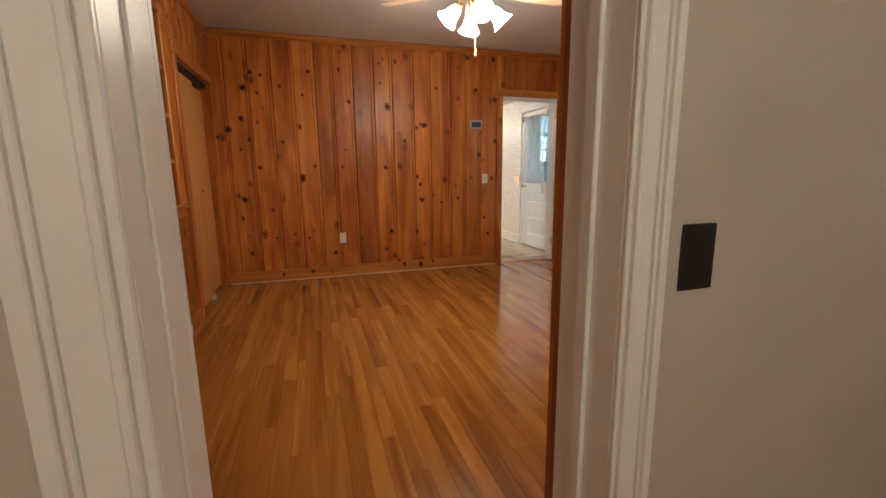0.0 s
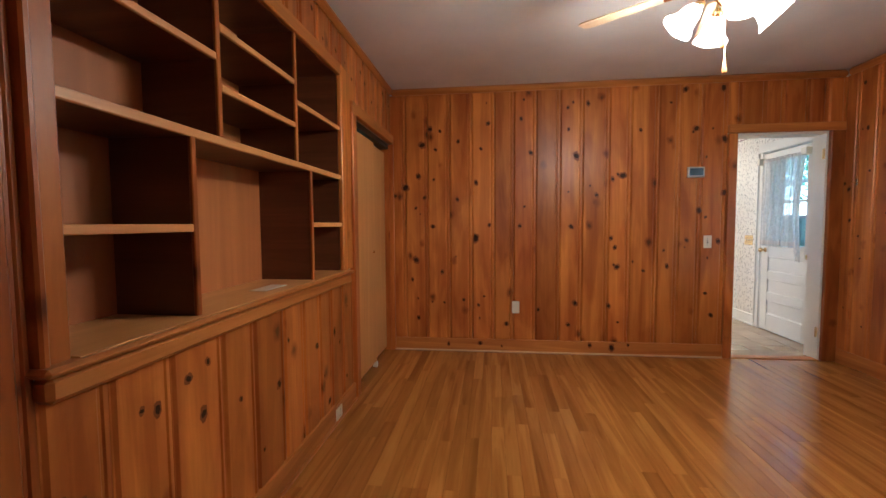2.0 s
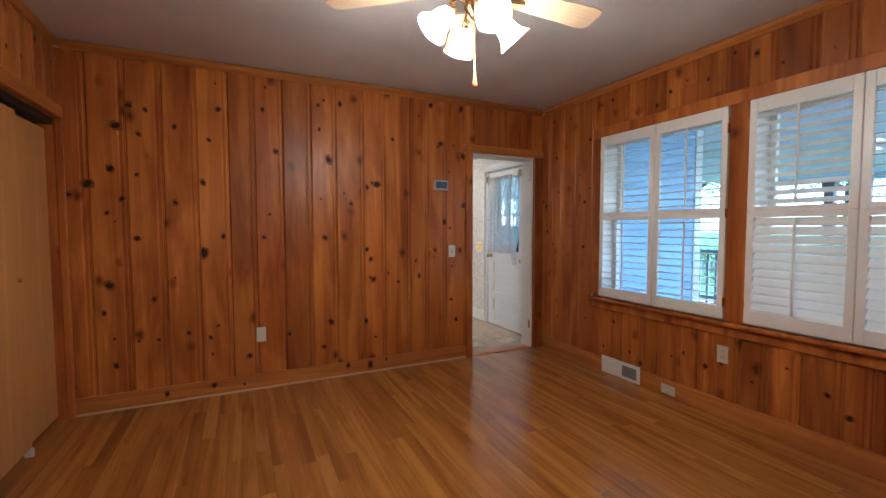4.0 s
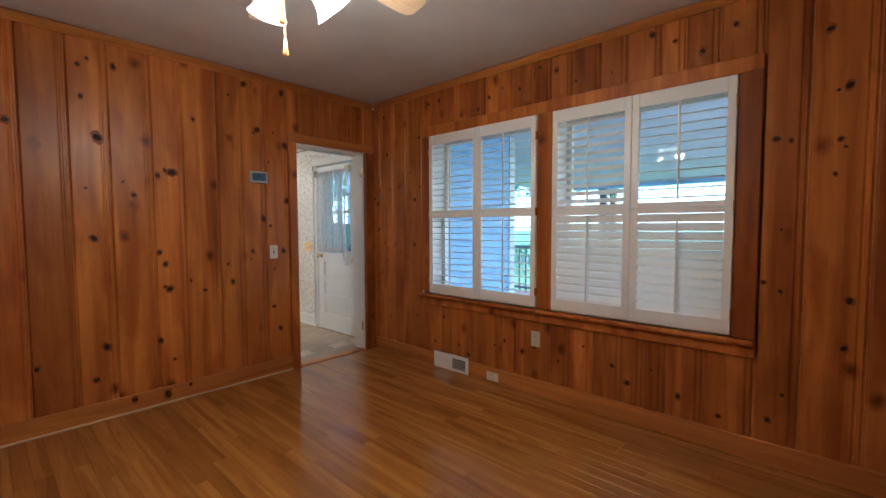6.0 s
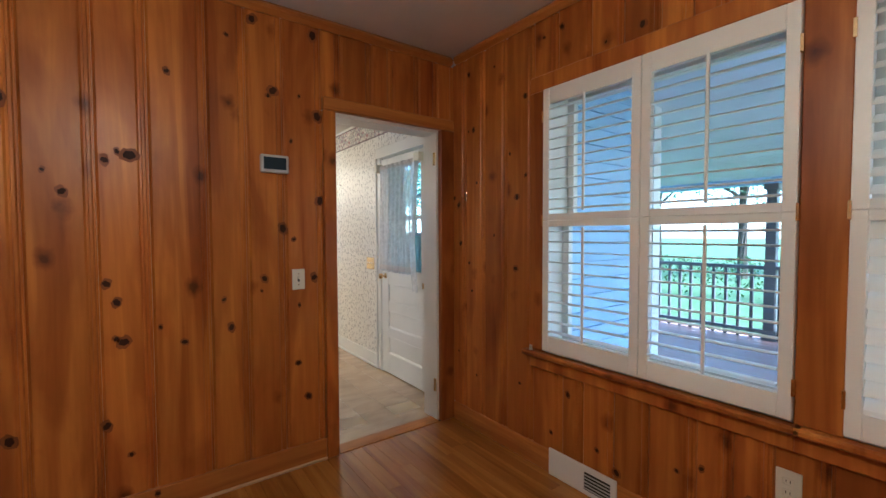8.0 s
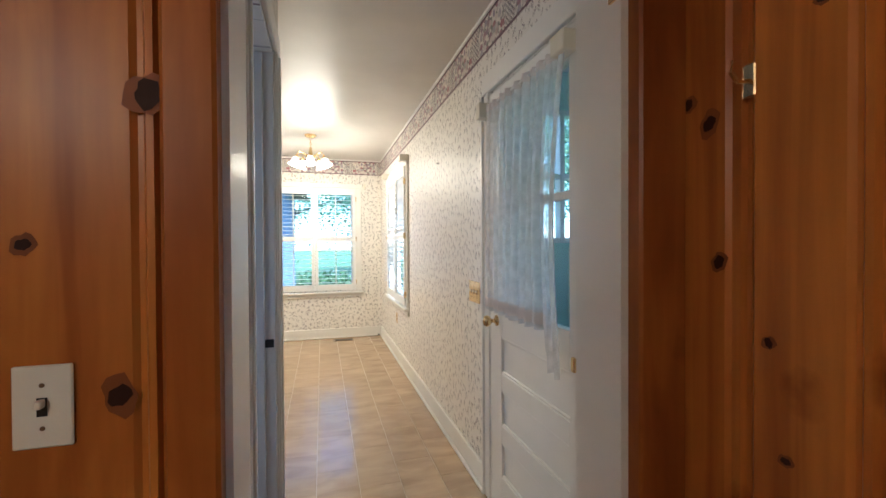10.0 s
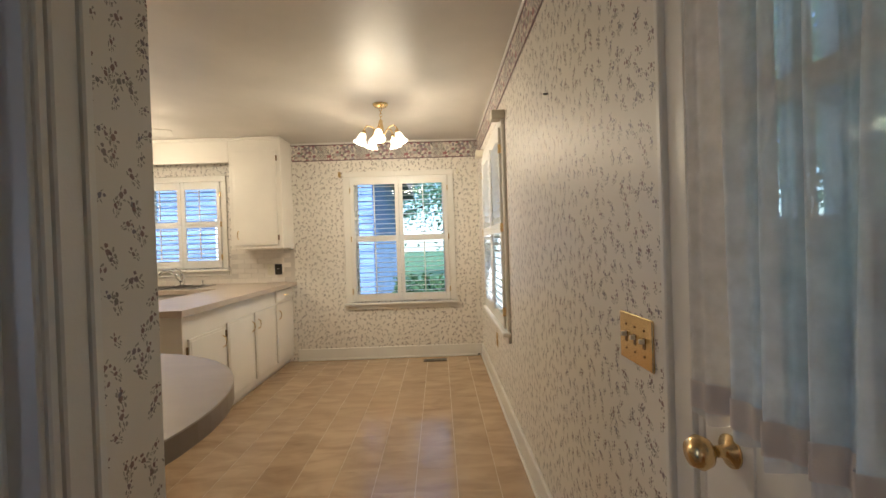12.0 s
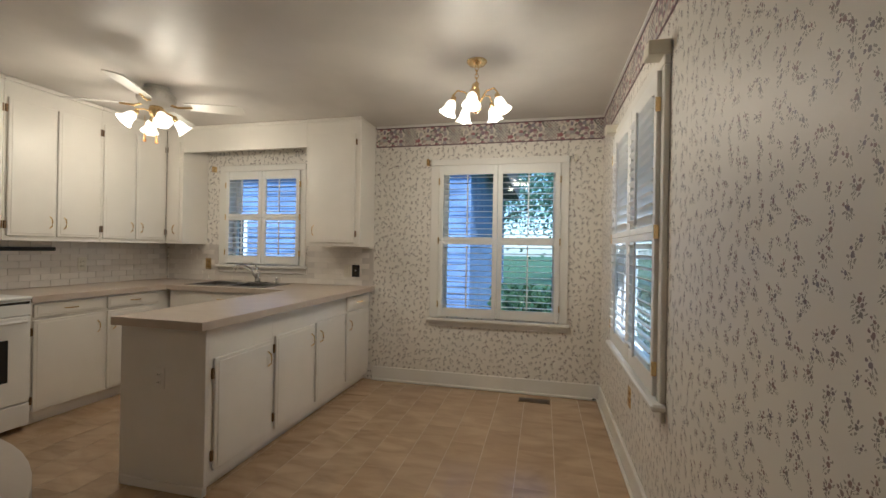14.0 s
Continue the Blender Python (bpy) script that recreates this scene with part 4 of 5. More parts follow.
def blade_mesh(r0, r1, w0, w1, th=0.006):
    bm = bmesh.new()
    outline = []
    for i in range(7):
        outline.append((r0 + (r1 - 0.06 - r0) * i / 6, (w0 + (w1 - w0) * i / 6) / 2))
    outline += [(r1 - 0.02, w1 * 0.46), (r1 - 0.004, w1 * 0.3)]
    loop = [(x, y) for x, y in outline] + [(x, -y) for x, y in reversed(outline)]
    top = [bm.verts.new((x, y, th)) for x, y in loop]
    bot = [bm.verts.new((x, y, 0)) for x, y in loop]
    bm.faces.new(top)
    bm.faces.new(bot)
    for i in range(len(loop)):
        j = (i + 1) % len(loop)
        bm.faces.new((top[i], top[j], bot[j], bot[i]))
    return bm


def ceiling_fan(label, at, angles, blade_mat, metal, lights, z_blade, drop, r1, watts, shade_z, shade_r, size, pulls):
    f = thing("ceiling_fan", label, "ceiling fan", pose(*at))
    part("canopy", turned([(0.085, 0.0), (0.085, -0.02), (0.06, -0.05), (0.02, -drop * 0.5)], 28), metal, f, smooth=True)
    mz = z_blade + 0.02
    part("motor", turned([(0.03, mz + 0.09), (0.1, mz + 0.08), (0.125, mz + 0.05), (0.125, mz), (0.1, mz - 0.02), (0.05, mz - 0.035)], 32), metal, f, smooth=True)
    for k in range(24):
        a = k * math.pi / 12
        part("vent_fin", box(0.122, 0.13, -0.004, 0.004, mz + 0.01, mz + 0.045), metal, f, m=pose(0, 0, 0, 0, 0, math.degrees(a)))
    part("light_hub", turned([(0.045, mz - 0.036), (0.05, mz - 0.06), (0.045, mz - 0.1), (0.025, mz - 0.125), (0.012, mz - 0.15)], 24), BRASS, f, smooth=True)
    for a in angles:
        b = part("blade", blade_mesh(0.2, r1, 0.105, 0.14), blade_mat, f, m=pose(0, 0, z_blade, 0, 0, a) @ pose(0, 0, 0, -11))
        part("blade_arm", tube([(0.1, 0, 0.005), (0.15, 0, -0.012), (0.25, 0, -0.004)], 0.009), BRASS, b)
    for a in lights:
        ca, sa = math.cos(radians(a)), math.sin(radians(a))
        part("light_arm", tube([(0.03 * ca, 0.03 * sa, mz - 0.08), (0.08 * ca, 0.08 * sa, mz - 0.07), (shade_r * ca, shade_r * sa, shade_z + 0.03)], 0.007), BRASS, f)
        tulip(f, (shade_r * ca, shade_r * sa, shade_z), (0.75 * ca, 0.75 * sa, -0.8), size)
        q = shade_r + 0.11 * size
        lamp("fan_bulb", (at[0] + q * ca, at[1] + q * sa, at[2] + shade_z - 0.125 * size), watts)
    for x, y, z1, big in pulls:
        part("pull_chain", tube([(x, y, mz - 0.11), (x, y, z1 + 0.06)], 0.002, 6), BRASS, f)
        part("pull_knob", turned([(0.003, z1 + 0.065), (0.006, z1 + 0.05), (0.007, z1 + 0.03), (0.012, z1 + 0.008), (0.009, z1), (0.0, z1)], 12, (x, y, 0)), CLOSET, f, smooth=True)
    return f


ceiling_fan("brass ceiling fan with pale oak blades and four lit tulip shades", (1.33, 2.98, CEIL_D), (143, 71, -1, 287, 215), BLADE_WOOD, BRASS, (172, 262, 352, 82), -0.26, 0.2, 0.66, DEN_LAMP, -0.365, 0.11, 1.05,
            ((0.0, 0.0, -0.66, 1), (-0.02, -0.02, -0.56, 0)))

# ---- curtained door to the utility room ----
DX = 3.457
dr = thing("door_1", "white panelled back door with a curtained glass pane, closed", "door", on_east(DX, 6.295), kind="structure")   # local x = 6.295 - y
W = 0.795
bm = bmesh.new()
add_box(bm, 0.0, 0.115, 0.0, 0.04, 0.01, 2.03, 0.002)
add_box(bm, W - 0.115, W, 0.0, 0.04, 0.01, 2.03, 0.002)
for a, b in ((0.01, 0.2), (0.36, 0.445), (0.605, 0.69), (0.86, 1.0), (1.92, 2.03)):
    add_box(bm, 0.115, W - 0.115, 0.001, 0.039, a, b, 0.002)
part("frame", bm, WHITE, dr)
for a, b in ((0.2, 0.36), (0.445, 0.605), (0.69, 0.86)):
    part("panel", box(0.115, W - 0.115, 0.014, 0.028, a, b), WHITE, dr)
    part("panel_moulding", add_box(box(0.115, W - 0.115, 0.004, 0.014, b - 0.012, b, 0.003), 0.115, W - 0.115, 0.004, 0.014, a, a + 0.012, 0.003), WHITE, dr)
for a, b in ((1.0, 1.45), (1.48, 1.92)):
    g = part("pane", box(0.115, W - 0.115, 0.018, 0.022, a, b), GLASS, dr)
    g.visible_shadow = False
part("muntin", box(0.115, W - 0.115, 0.008, 0.032, 1.45, 1.48, 0.003), WHITE, dr)
part("knob", turned([(0.026, 0.0), (0.026, 0.004), (0.01, 0.008), (0.009, 0.03), (0.022, 0.038), (0.027, 0.052), (0.02, 0.066), (0.0, 0.07)], 20), BRASS, dr, m=pose(0.065, 0, 0.93, 90), smooth=True)
for z in (0.22, 1.09, 1.86):
    h = part("hinge", turned([(0.003, -0.056), (0.006, -0.05), (0.006, 0.05), (0.003, 0.056)], 10), HINGE, dr, m=pose(W - 0.012, -0.006, z))
    part("leaf", box(-0.03, 0.0, 0.002, 0.005, -0.045, 0.045), WHITE, h)
    for k in range(3):
        part("knuckle", turned([(0.0075, -0.03 + k * 0.028), (0.0075, -0.006 + k * 0.028)], 10), WHITE, h)
part("bolt", box(W - 0.09, W - 0.07, -0.012, 0.0, 0.87, 0.92, 0.003), BRASS, dr)
cs = thing("door_casing_utility", "white moulded casing round the back door", "door casing", kind="structure")
for s, y in ((1, 6.30), (-1, 5.49)):
    for a, b, d in ((0.0, 0.02, 0.014), (0.02, 0.04, 0.022), (0.04, 0.088, 0.018), (0.088, 0.105, 0.03)):
        lo, hi = sorted((y + s * a, y + s * b))
        part("casing_side", box(KX - d, KX, lo, hi, 0.0, 2.05, 0.003), WHITE, cs)
part("casing_head", box(KX - 0.022, KX, 5.385, 6.405, 2.051, 2.15, 0.004), WHITE, cs)

# sheer curtain on its rod
cu = thing("curtain", "white sheer gathered curtain over the door glass", "curtain", on_east(DX - 0.002, 6.295))
nx, nz = 200, 16
bm = bmesh.new()
grid = []
crng = random.Random(4)
ph = [crng.uniform(0, 6.28) for _ in range(4)]


def fold(u, v):
    """Depth of the gathers across (u) and down (v) the cloth."""
    w = u + 0.012 * math.sin(17 * u + ph[3]) + 0.01 * math.sin(2.2 * v + 9 * u)
    return 0.014 * math.sin(w * 62 + ph[0]) + 0.009 * math.sin(w * 117 + ph[1] + v) + 0.006 * math.sin(w * 27 + 2 * v + ph[2])


for j in range(nz + 1):
    v = j / nz
    row = []
    for i in range(nx + 1):
        u = i / nx
        right = 0.725 - 0.04 * v - 0.02 * math.sin(math.pi * v)
        x = 0.045 + u * (right - 0.045)
        bottom = 0.985 - 0.14 * min(1, max(0, (u - 0.8) / 0.08))
        z = 1.955 + v * (bottom - 1.955)
        x += 0.035 * max(0, (u - 0.75) / 0.25) * max(0, v - 0.6) - 0.03 * max(0, (u - 0.6) / 0.4) * math.sin(math.pi * v)
        d = fold(u, v)
        row.append(bm.verts.new((x, -0.034 + d * (0.55 + 0.45 * v), z + 0.006 * math.sin(u * 62 + 1))))
    grid.append(row)
for a, b in zip(grid, grid[1:]):
    for i in range(nx):
        bm.faces.new((a[i], a[i + 1], b[i + 1], b[i]))
part("cloth", bm, SHEER, cu, smooth=True)
for band in ((0.0, 0.035), (0.94, 0.985)):
    bm = bmesh.new()
    g2 = []
    for v in band:
        row = []
        for i in range(nx + 1):
            u = i / nx * (1.0 if v < 0.5 else 0.86)
            right = 0.725 - 0.04 * v - 0.02 * math.sin(math.pi * v)
            x = 0.045 + u * (right - 0.045)
            z = 1.955 + v * (0.985 - 1.955)
            d = fold(u, v)
            row.append(bm.verts.new((x, -0.037 + d * (0.55 + 0.45 * v), z)))
        g2.append(row)
    for i in range(nx):
        bm.faces.new((g2[0][i], g2[0][i + 1], g2[1][i + 1], g2[1][i]))
    part("gathered_hem", bm, HEM, cu, "doubled gathered hem", smooth=True)
part("rod", tube([(0.02, -0.03, 1.945), (0.7, -0.03, 1.945)], 0.005), WHITE, cu)
rb = thing("curtain_bracket", "square white curtain-rod bracket", "bracket", on_east(DX, 6.295))
part("arm", box(-0.01, 0.035, -0.075, -0.005, 1.90, 1.975, 0.004), IVORY, rb)
rb2 = thing("curtain_bracket", "square white curtain-rod bracket", "bracket", on_east(DX, 6.295))
part("arm", box(0.66, 0.74, -0.06, -0.005, 1.92, 1.99, 0.004), IVORY, rb2)

plate("switch_plate_triple", on_east(KX, 6.575, 1.03), 0.165, 0.118, BRASS, "polished brass triple toggle switch plate on wallpaper", "triple")
plate("switch_plate", on_north(2.318, 6.15, 1.06), 0.07, 0.115, PEWTER, "grey metal toggle switch plate on the blue wall")
plate("outlet_plate", on_east(KX, 9.13, 0.46), 0.07, 0.115, BRASS, "brass outlet plate low on wallpaper", "outlet", "outlet")

# ---- kitchen windows ----
shutter_window("window_3", "white-cased kitchen window with open louvred shutters", on_north(2.012, KY), 1.102, 0.657, 2.076, (0.083, 0.075), WHITE, (-2, -2, 6, 6), depth=0.15, head=0.06, stool=0.02, sill=0.05)
shutter_window("window_4", "white-cased window over the sink with louvred shutters", on_north(-0.34, KY), 0.884, 1.10, 2.08, (0.09, 0.06), WHITE, (12, 12, 12, 12), depth=0.15, head=0.065, sill=0.05)
shutter_window("window_5", "white-cased side window with louvred shutters", on_east(KX, EWIN[1]), EWIN[1] - EWIN[0], EWIN[2], EWIN[3], (0.06, 0.05), WHITE, (-22, -22, -34, -34), depth=0.127, head=0.07, sill=0.05)
for x, y, fr in ((KX, 8.46, on_east), (KX, 9.66, on_east)):
    b = thing("curtain_bracket", "square white curtain-rod bracket", "bracket", fr(x, y, 2.14))
    part("arm", box(-0.035, 0.06, -0.09, 0.0, -0.03, 0.03, 0.004), IVORY, b)
for x in (1.9, 3.235, -0.5):
    b = thing("curtain_hook", "small brass curtain-rod hook", "bracket", on_north(x, KY, 2.11))
    part("arm", box(-0.012, 0.012, -0.05, 0.0, -0.03, 0.03, 0.003), IVORY if x > 3 else BRASS, b)

# ---- kitchen cabinets ----
def base_cabinet(label, m, w, h, d, fronts, toe=0.09, shoe=True):
    c = thing("base_cabinet", label, "cabinet", m, "white base cabinets")
    bm = box(0, w, 0.0, d, toe, h)
    add_box(bm, 0, w, 0.05, d, 0.0, toe)
    part("body", bm, CABINET, c)
    for kind, a, b, z0, z1, left in fronts:
        if kind == "door":
            cabinet_door(c, a, b, z0, z1, left, True)
        else:
            drawer_front(c, a, b, z0, z1)
    return c


PM = pose(1.30, 8.36, 0, 0, 0, 90)        # peninsula front faces +x; local x = y - 8.36
PE = "white peninsula base cabinet with a flat overlay door"
for a, b, doors in ((0.0, 0.525, [("door", 0.03, 0.505, 0.11, 0.7, True)]),
                    (0.526, 1.025, [("door", 0.02, 0.485, 0.115, 0.715, True)]),
                    (1.026, 1.53, [("door", 0.02, 0.485, 0.115, 0.717, False)])):
    base_cabinet(PE, PM @ pose(a, 0, 0), b - a, 0.868, 0.52, doors, 0.06)
base_cabinet("white peninsula base cabinet with a drawer and door", PM @ pose(1.531, 0, 0), 0.512, 0.868, 0.52, [("door", 0.02, 0.495, 0.115, 0.715, False), ("drawer", 0.02, 0.495, 0.735, 0.855, True)], 0.06)
ep = thing("peninsula_end_panel", "plain white end panel of the peninsula", "panel", pose(0.76, 8.335, 0))
part("panel", box(0.0, 0.545, 0.0, 0.022, 0.0, 0.868, 0.003), CABINET, ep)
part("shoe", box(0.02, 0.55, -0.012, -0.001, 0.0, 0.05, 0.004), CABINET, ep)
plate("outlet_plate", on_north(1.02, 8.335, 0.585), 0.07, 0.115, CABINET, "white-painted outlet on the peninsula end", "outlet", "outlet")


def counter(name, label, outline, z, th=0.042, edge=None):
    t = thing(name, label, "countertop")
    bm = bmesh.new()
    top = [bm.verts.new((x, y, z)) for x, y in outline]
    low = [bm.verts.new((x, y, z - 0.004)) for x, y in outline]
    bm.faces.new(top)
    bm.faces.new(low)
    n = len(outline)
    for i in range(n):
        bm.faces.new((top[i], top[(i + 1) % n], low[(i + 1) % n], low[i]))
    part("top", bm, LAMINATE, t)
    bm = bmesh.new()
    top = [bm.verts.new((x, y, z - 0.0045)) for x, y in outline]
    low = [bm.verts.new((x, y, z - th)) for x, y in outline]
    bm.faces.new(top)
    bm.faces.new(low)
    for i in range(n):
        bm.faces.new((top[i], top[(i + 1) % n], low[(i + 1) % n], low[i]))
    part("edge_band", bm, edge or LAMINATE, t, "laminate edge band")
    return t


ZC = 0.912
CF, CN = -0.46, 9.765
counter("countertop_peninsula", "beige laminate peninsula countertop", [(0.80, 8.245), (1.365, 8.245), (1.365, KY - 0.001), (0.80, KY - 0.001)], ZC)
counter("countertop_west", "beige laminate countertop beside the stove", [(-1.129, 8.70), (CF, 8.70), (CF, CN - 0.001), (-1.129, CN - 0.001)], ZC)
SX0, SX1, SY0, SY1 = -0.33, 0.50, 9.86, 10.27
for o in ([(-1.129, CN), (SX0, CN), (SX0, KY - 0.001), (-1.129, KY - 0.001)], [(SX1, CN), (0.799, CN), (0.799, KY - 0.001), (SX1, KY - 0.001)],
          [(SX0 + 0.001, CN), (SX1 - 0.001, CN), (SX1 - 0.001, SY0), (SX0 + 0.001, SY0)], [(SX0 + 0.001, SY1), (SX1 - 0.001, SY1), (SX1 - 0.001, KY - 0.001), (SX0 + 0.001, KY - 0.001)]):
    counter("countertop_sink", "beige laminate countertop round the sink", o, ZC)
# rounded counter by the passage wall
arc = [(1.85 + 0.62 * math.cos(a), 6.5 + 0.62 * math.sin(a)) for a in [radians(-12 + i * 204 / 40) for i in range(41)]]
rc = counter("rounded_counter", "rounded beige laminate counter end against the wall", [p for p in arc if p[1] > 6.362] + [(1.25, 6.362), (2.45, 6.362)], ZC, 0.05, EDGE)
part("support", box(1.2, 1.75, 6.362, 6.8, 0.0, 0.86, 0.004), CABINET, rc, "white cabinet support")

WB = pose(-0.50, 8.71, 0, 0, 0, 90)
base_cabinet("white base cabinet with a drawer and a door", WB, 0.51, 0.868, 0.6, [("drawer", 0.015, 0.495, 0.76, 0.855, True), ("door", 0.015, 0.495, 0.1, 0.74, True)])
base_cabinet("white base cabinet with a drawer and a door", WB @ pose(0.511, 0, 0), 1.075, 0.868, 0.6, [("drawer", 0.02, 0.495, 0.76, 0.855, True), ("door", 0.02, 0.495, 0.1, 0.74, False)])
base_cabinet("white sink base cabinet with two doors", pose(-0.45, 9.80, 0), 1.2, 0.868, 0.58, [("door", 0.2, 0.58, 0.1, 0.72, True), ("door", 0.6, 0.98, 0.1, 0.72, False), ("drawer", 0.2, 0.98, 0.75, 0.85, True)])


def wall_cabinet(label, m, w, z0, z1, d, doors):
    c = thing("wall_cabinet", label, "cabinet", m, "white wall cabinets")
    part("body", box(0, w, 0.0, d, z0, z1 - 0.03, 0.002), CABINET, c)
    part("crown", box(-0.0, w, -0.018, d, z1 - 0.03, z1, 0.006), CABINET, c)
    for a, b, left in doors:
        cabinet_door(c, a, b, z0 + 0.035, 2.335, left, False)
    return c


UM = pose(-0.80, 8.05, 0, 0, 0, 90)
for a, b, doors in ((0.0, 0.67, [(0.02, 0.33, True), (0.34, 0.655, False)]), (0.671, 1.36, [(0.02, 0.335, True), (0.345, 0.67, False)]), (1.361, 2.018, [(0.015, 0.31, True), (0.32, 0.625, False)])):
    wall_cabinet("white wall cabinet with two flat doors", UM @ pose(a, 0, 0), b - a, 1.30, CEIL_K - 0.001, 0.328, doors)
wall_cabinet("narrow white corner wall cabinet", pose(-0.799, 10.07, 0), 0.2, 1.30, CEIL_K - 0.001, 0.333, [(0.03, 0.17, True)])
wall_cabinet("white wall cabinet beside the sink window", pose(0.80, 10.07, 0), 0.55, 1.30, CEIL_K - 0.001, 0.333, [(0.045, 0.50, False)])
vl = thing("valance_soffit", "white soffit above the sink window", "soffit", kind="structure")
part("fascia", box(-0.598, 0.799, 10.07, 10.095, 2.225, CEIL_K - 0.001, 0.003), CABINET, vl)
part("crown", box(-0.598, 0.799, 10.055, 10.069, CEIL_K - 0.03, CEIL_K - 0.001, 0.004), CABINET, vl)
part("ledge", box(0.88, 1.35, 10.29, 10.39, 1.285, 1.299, 0.003), CABINET, vl, "thin white shelf under the cabinet")

# sink and faucet
sk = thing("kitchen_sink", "double-bowl stainless steel drop-in sink", "sink", pose(SX0, SY0, ZC))
bm = bmesh.new()
L, D = SX1 - SX0, SY1 - SY0
add_box(bm, -0.012, L + 0.012, -0.012, 0.02, 0.0, 0.008, 0.003)
add_box(bm, -0.012, L + 0.012, D - 0.055, D + 0.012, 0.0, 0.008, 0.003)
for a, b in ((-0.012, 0.02), (L / 2 - 0.02, L / 2 + 0.02), (L - 0.02, L + 0.012)):
    add_box(bm, a, b, 0.02, D - 0.055, 0.0, 0.008, 0.003)
part("rim", bm, STEEL, sk)
for a, b in ((0.018, L / 2 - 0.018), (L / 2 + 0.018, L - 0.018)):
    bm = bmesh.new()
    add_box(bm, a, b, 0.018, D - 0.053, -0.17, -0.165)
    add_box(bm, a, a + 0.004, 0.018, D - 0.053, -0.165, 0.001)
    add_box(bm, b - 0.004, b, 0.018, D - 0.053, -0.165, 0.001)
    add_box(bm, a, b, 0.018, 0.022, -0.165, 0.001)
    add_box(bm, a, b, D - 0.057, D - 0.053, -0.165, 0.001)
    part("bowl", bm, STEEL, sk)
fc = thing("faucet", "chrome single-lever kitchen faucet", "faucet", pose(0.16, 10.245, ZC + 0.008))
part("base_plate", box(-0.11, 0.11, -0.025, 0.025, 0.0, 0.012, 0.006), CHROME, fc)
part("body", turned([(0.028, 0.01), (0.026, 0.05), (0.024, 0.1), (0.02, 0.12), (0.0, 0.125)], 20), CHROME, fc, smooth=True)
part("spout", tube([(0, -0.01, 0.05), (-0.04, -0.04, 0.13), (-0.09, -0.08, 0.165), (-0.14, -0.12, 0.165), (-0.165, -0.14, 0.13)], [0.02, 0.018, 0.016, 0.016, 0.018], 14), CHROME, fc, smooth=True)
part("lever", tube([(0, 0, 0.12), (-0.015, -0.005, 0.16), (-0.06, -0.02, 0.195)], [0.014, 0.01, 0.006], 10), CHROME, fc, smooth=True)
sp = thing("soap_dispenser", "small chrome side spray by the faucet", "sprayer", pose(0.38, 10.25, ZC + 0.008))
part("body", turned([(0.018, 0.0), (0.016, 0.01), (0.01, 0.015), (0.012, 0.04), (0.016, 0.055), (0.0, 0.06)], 14), CHROME, sp, smooth=True)

# range
st = thing("stove", "white freestanding electric range with an oven window", "stove", pose(-0.46, 7.94, 0, 0, 0, 90))
part("body", box(0.0, 0.755, 0.02, 0.66, 0.03, 0.895, 0.006), SHUTTER, st)
part("cooktop", box(-0.002, 0.757, -0.01, 0.662, 0.896, 0.918, 0.006), SHUTTER, st)
part("control_strip", box(0.0, 0.755, 0.0, 0.019, 0.79, 0.893, 0.003), SHUTTER, st)
part("gap", box(0.01, 0.745, -0.002, 0.0, 0.868, 0.884), BLACK, st)
ov = part("oven_door", box(0.008, 0.747, -0.012, 0.019, 0.2, 0.785, 0.006), SHUTTER, st)
part("oven_window", box(0.13, 0.62, -0.015, -0.011, 0.36, 0.64, 0.002), BLACK, ov)
part("oven_handle", tube([(0.06, -0.015, 0.755), (0.06, -0.05, 0.755), (0.7, -0.05, 0.755), (0.7, -0.015, 0.755)], 0.011), SHUTTER, ov)
part("drawer", box(0.008, 0.747, -0.01, 0.019, 0.04, 0.19, 0.005), SHUTTER, st)
part("backguard", box(0.0, 0.755, 0.6, 0.668, 0.919, 1.08, 0.01), SHUTTER, st)
for x, y, r in ((0.2, 0.17, 0.1), (0.56, 0.17, 0.08), (0.2, 0.45, 0.08), (0.56, 0.45, 0.1)):
    part("burner", turned([(r, 0.918), (r, 0.926), (r * 0.4, 0.928), (0.0, 0.928)], 24, (x, y, 0)), BLACK, st)

# magnetic strip and small plates over the counter
ms = thing("knife_strip", "black magnetic knife strip on the tile", "knife rack", pose(-1.112, 8.86, 1.235, 0, 0, 90))
part("bar", box(0.0, 0.41, -0.016, -0.001, -0.016, 0.016, 0.003), BLACK, ms)
plate("outlet_plate", on_west(-1.121, 9.5, 1.1), 0.075, 0.12, IVORY, "ivory outlet plate on the tile", "outlet", "outlet")
plate("outlet_plate", on_north(-0.57, KY - 0.009, 1.09), 0.07, 0.115, BRASS, "brass outlet plate on the tile", "outlet", "outlet")
plate("outlet_plate", on_north(1.076, KY - 0.009, 1.06), 0.07, 0.12, IVORY, "ivory outlet plate on the tile", "outlet", "outlet")
plate("switch_plate", on_north(1.165, KY - 0.009, 1.06), 0.08, 0.12, BLACK, "black switch plate on the tile", "switch")

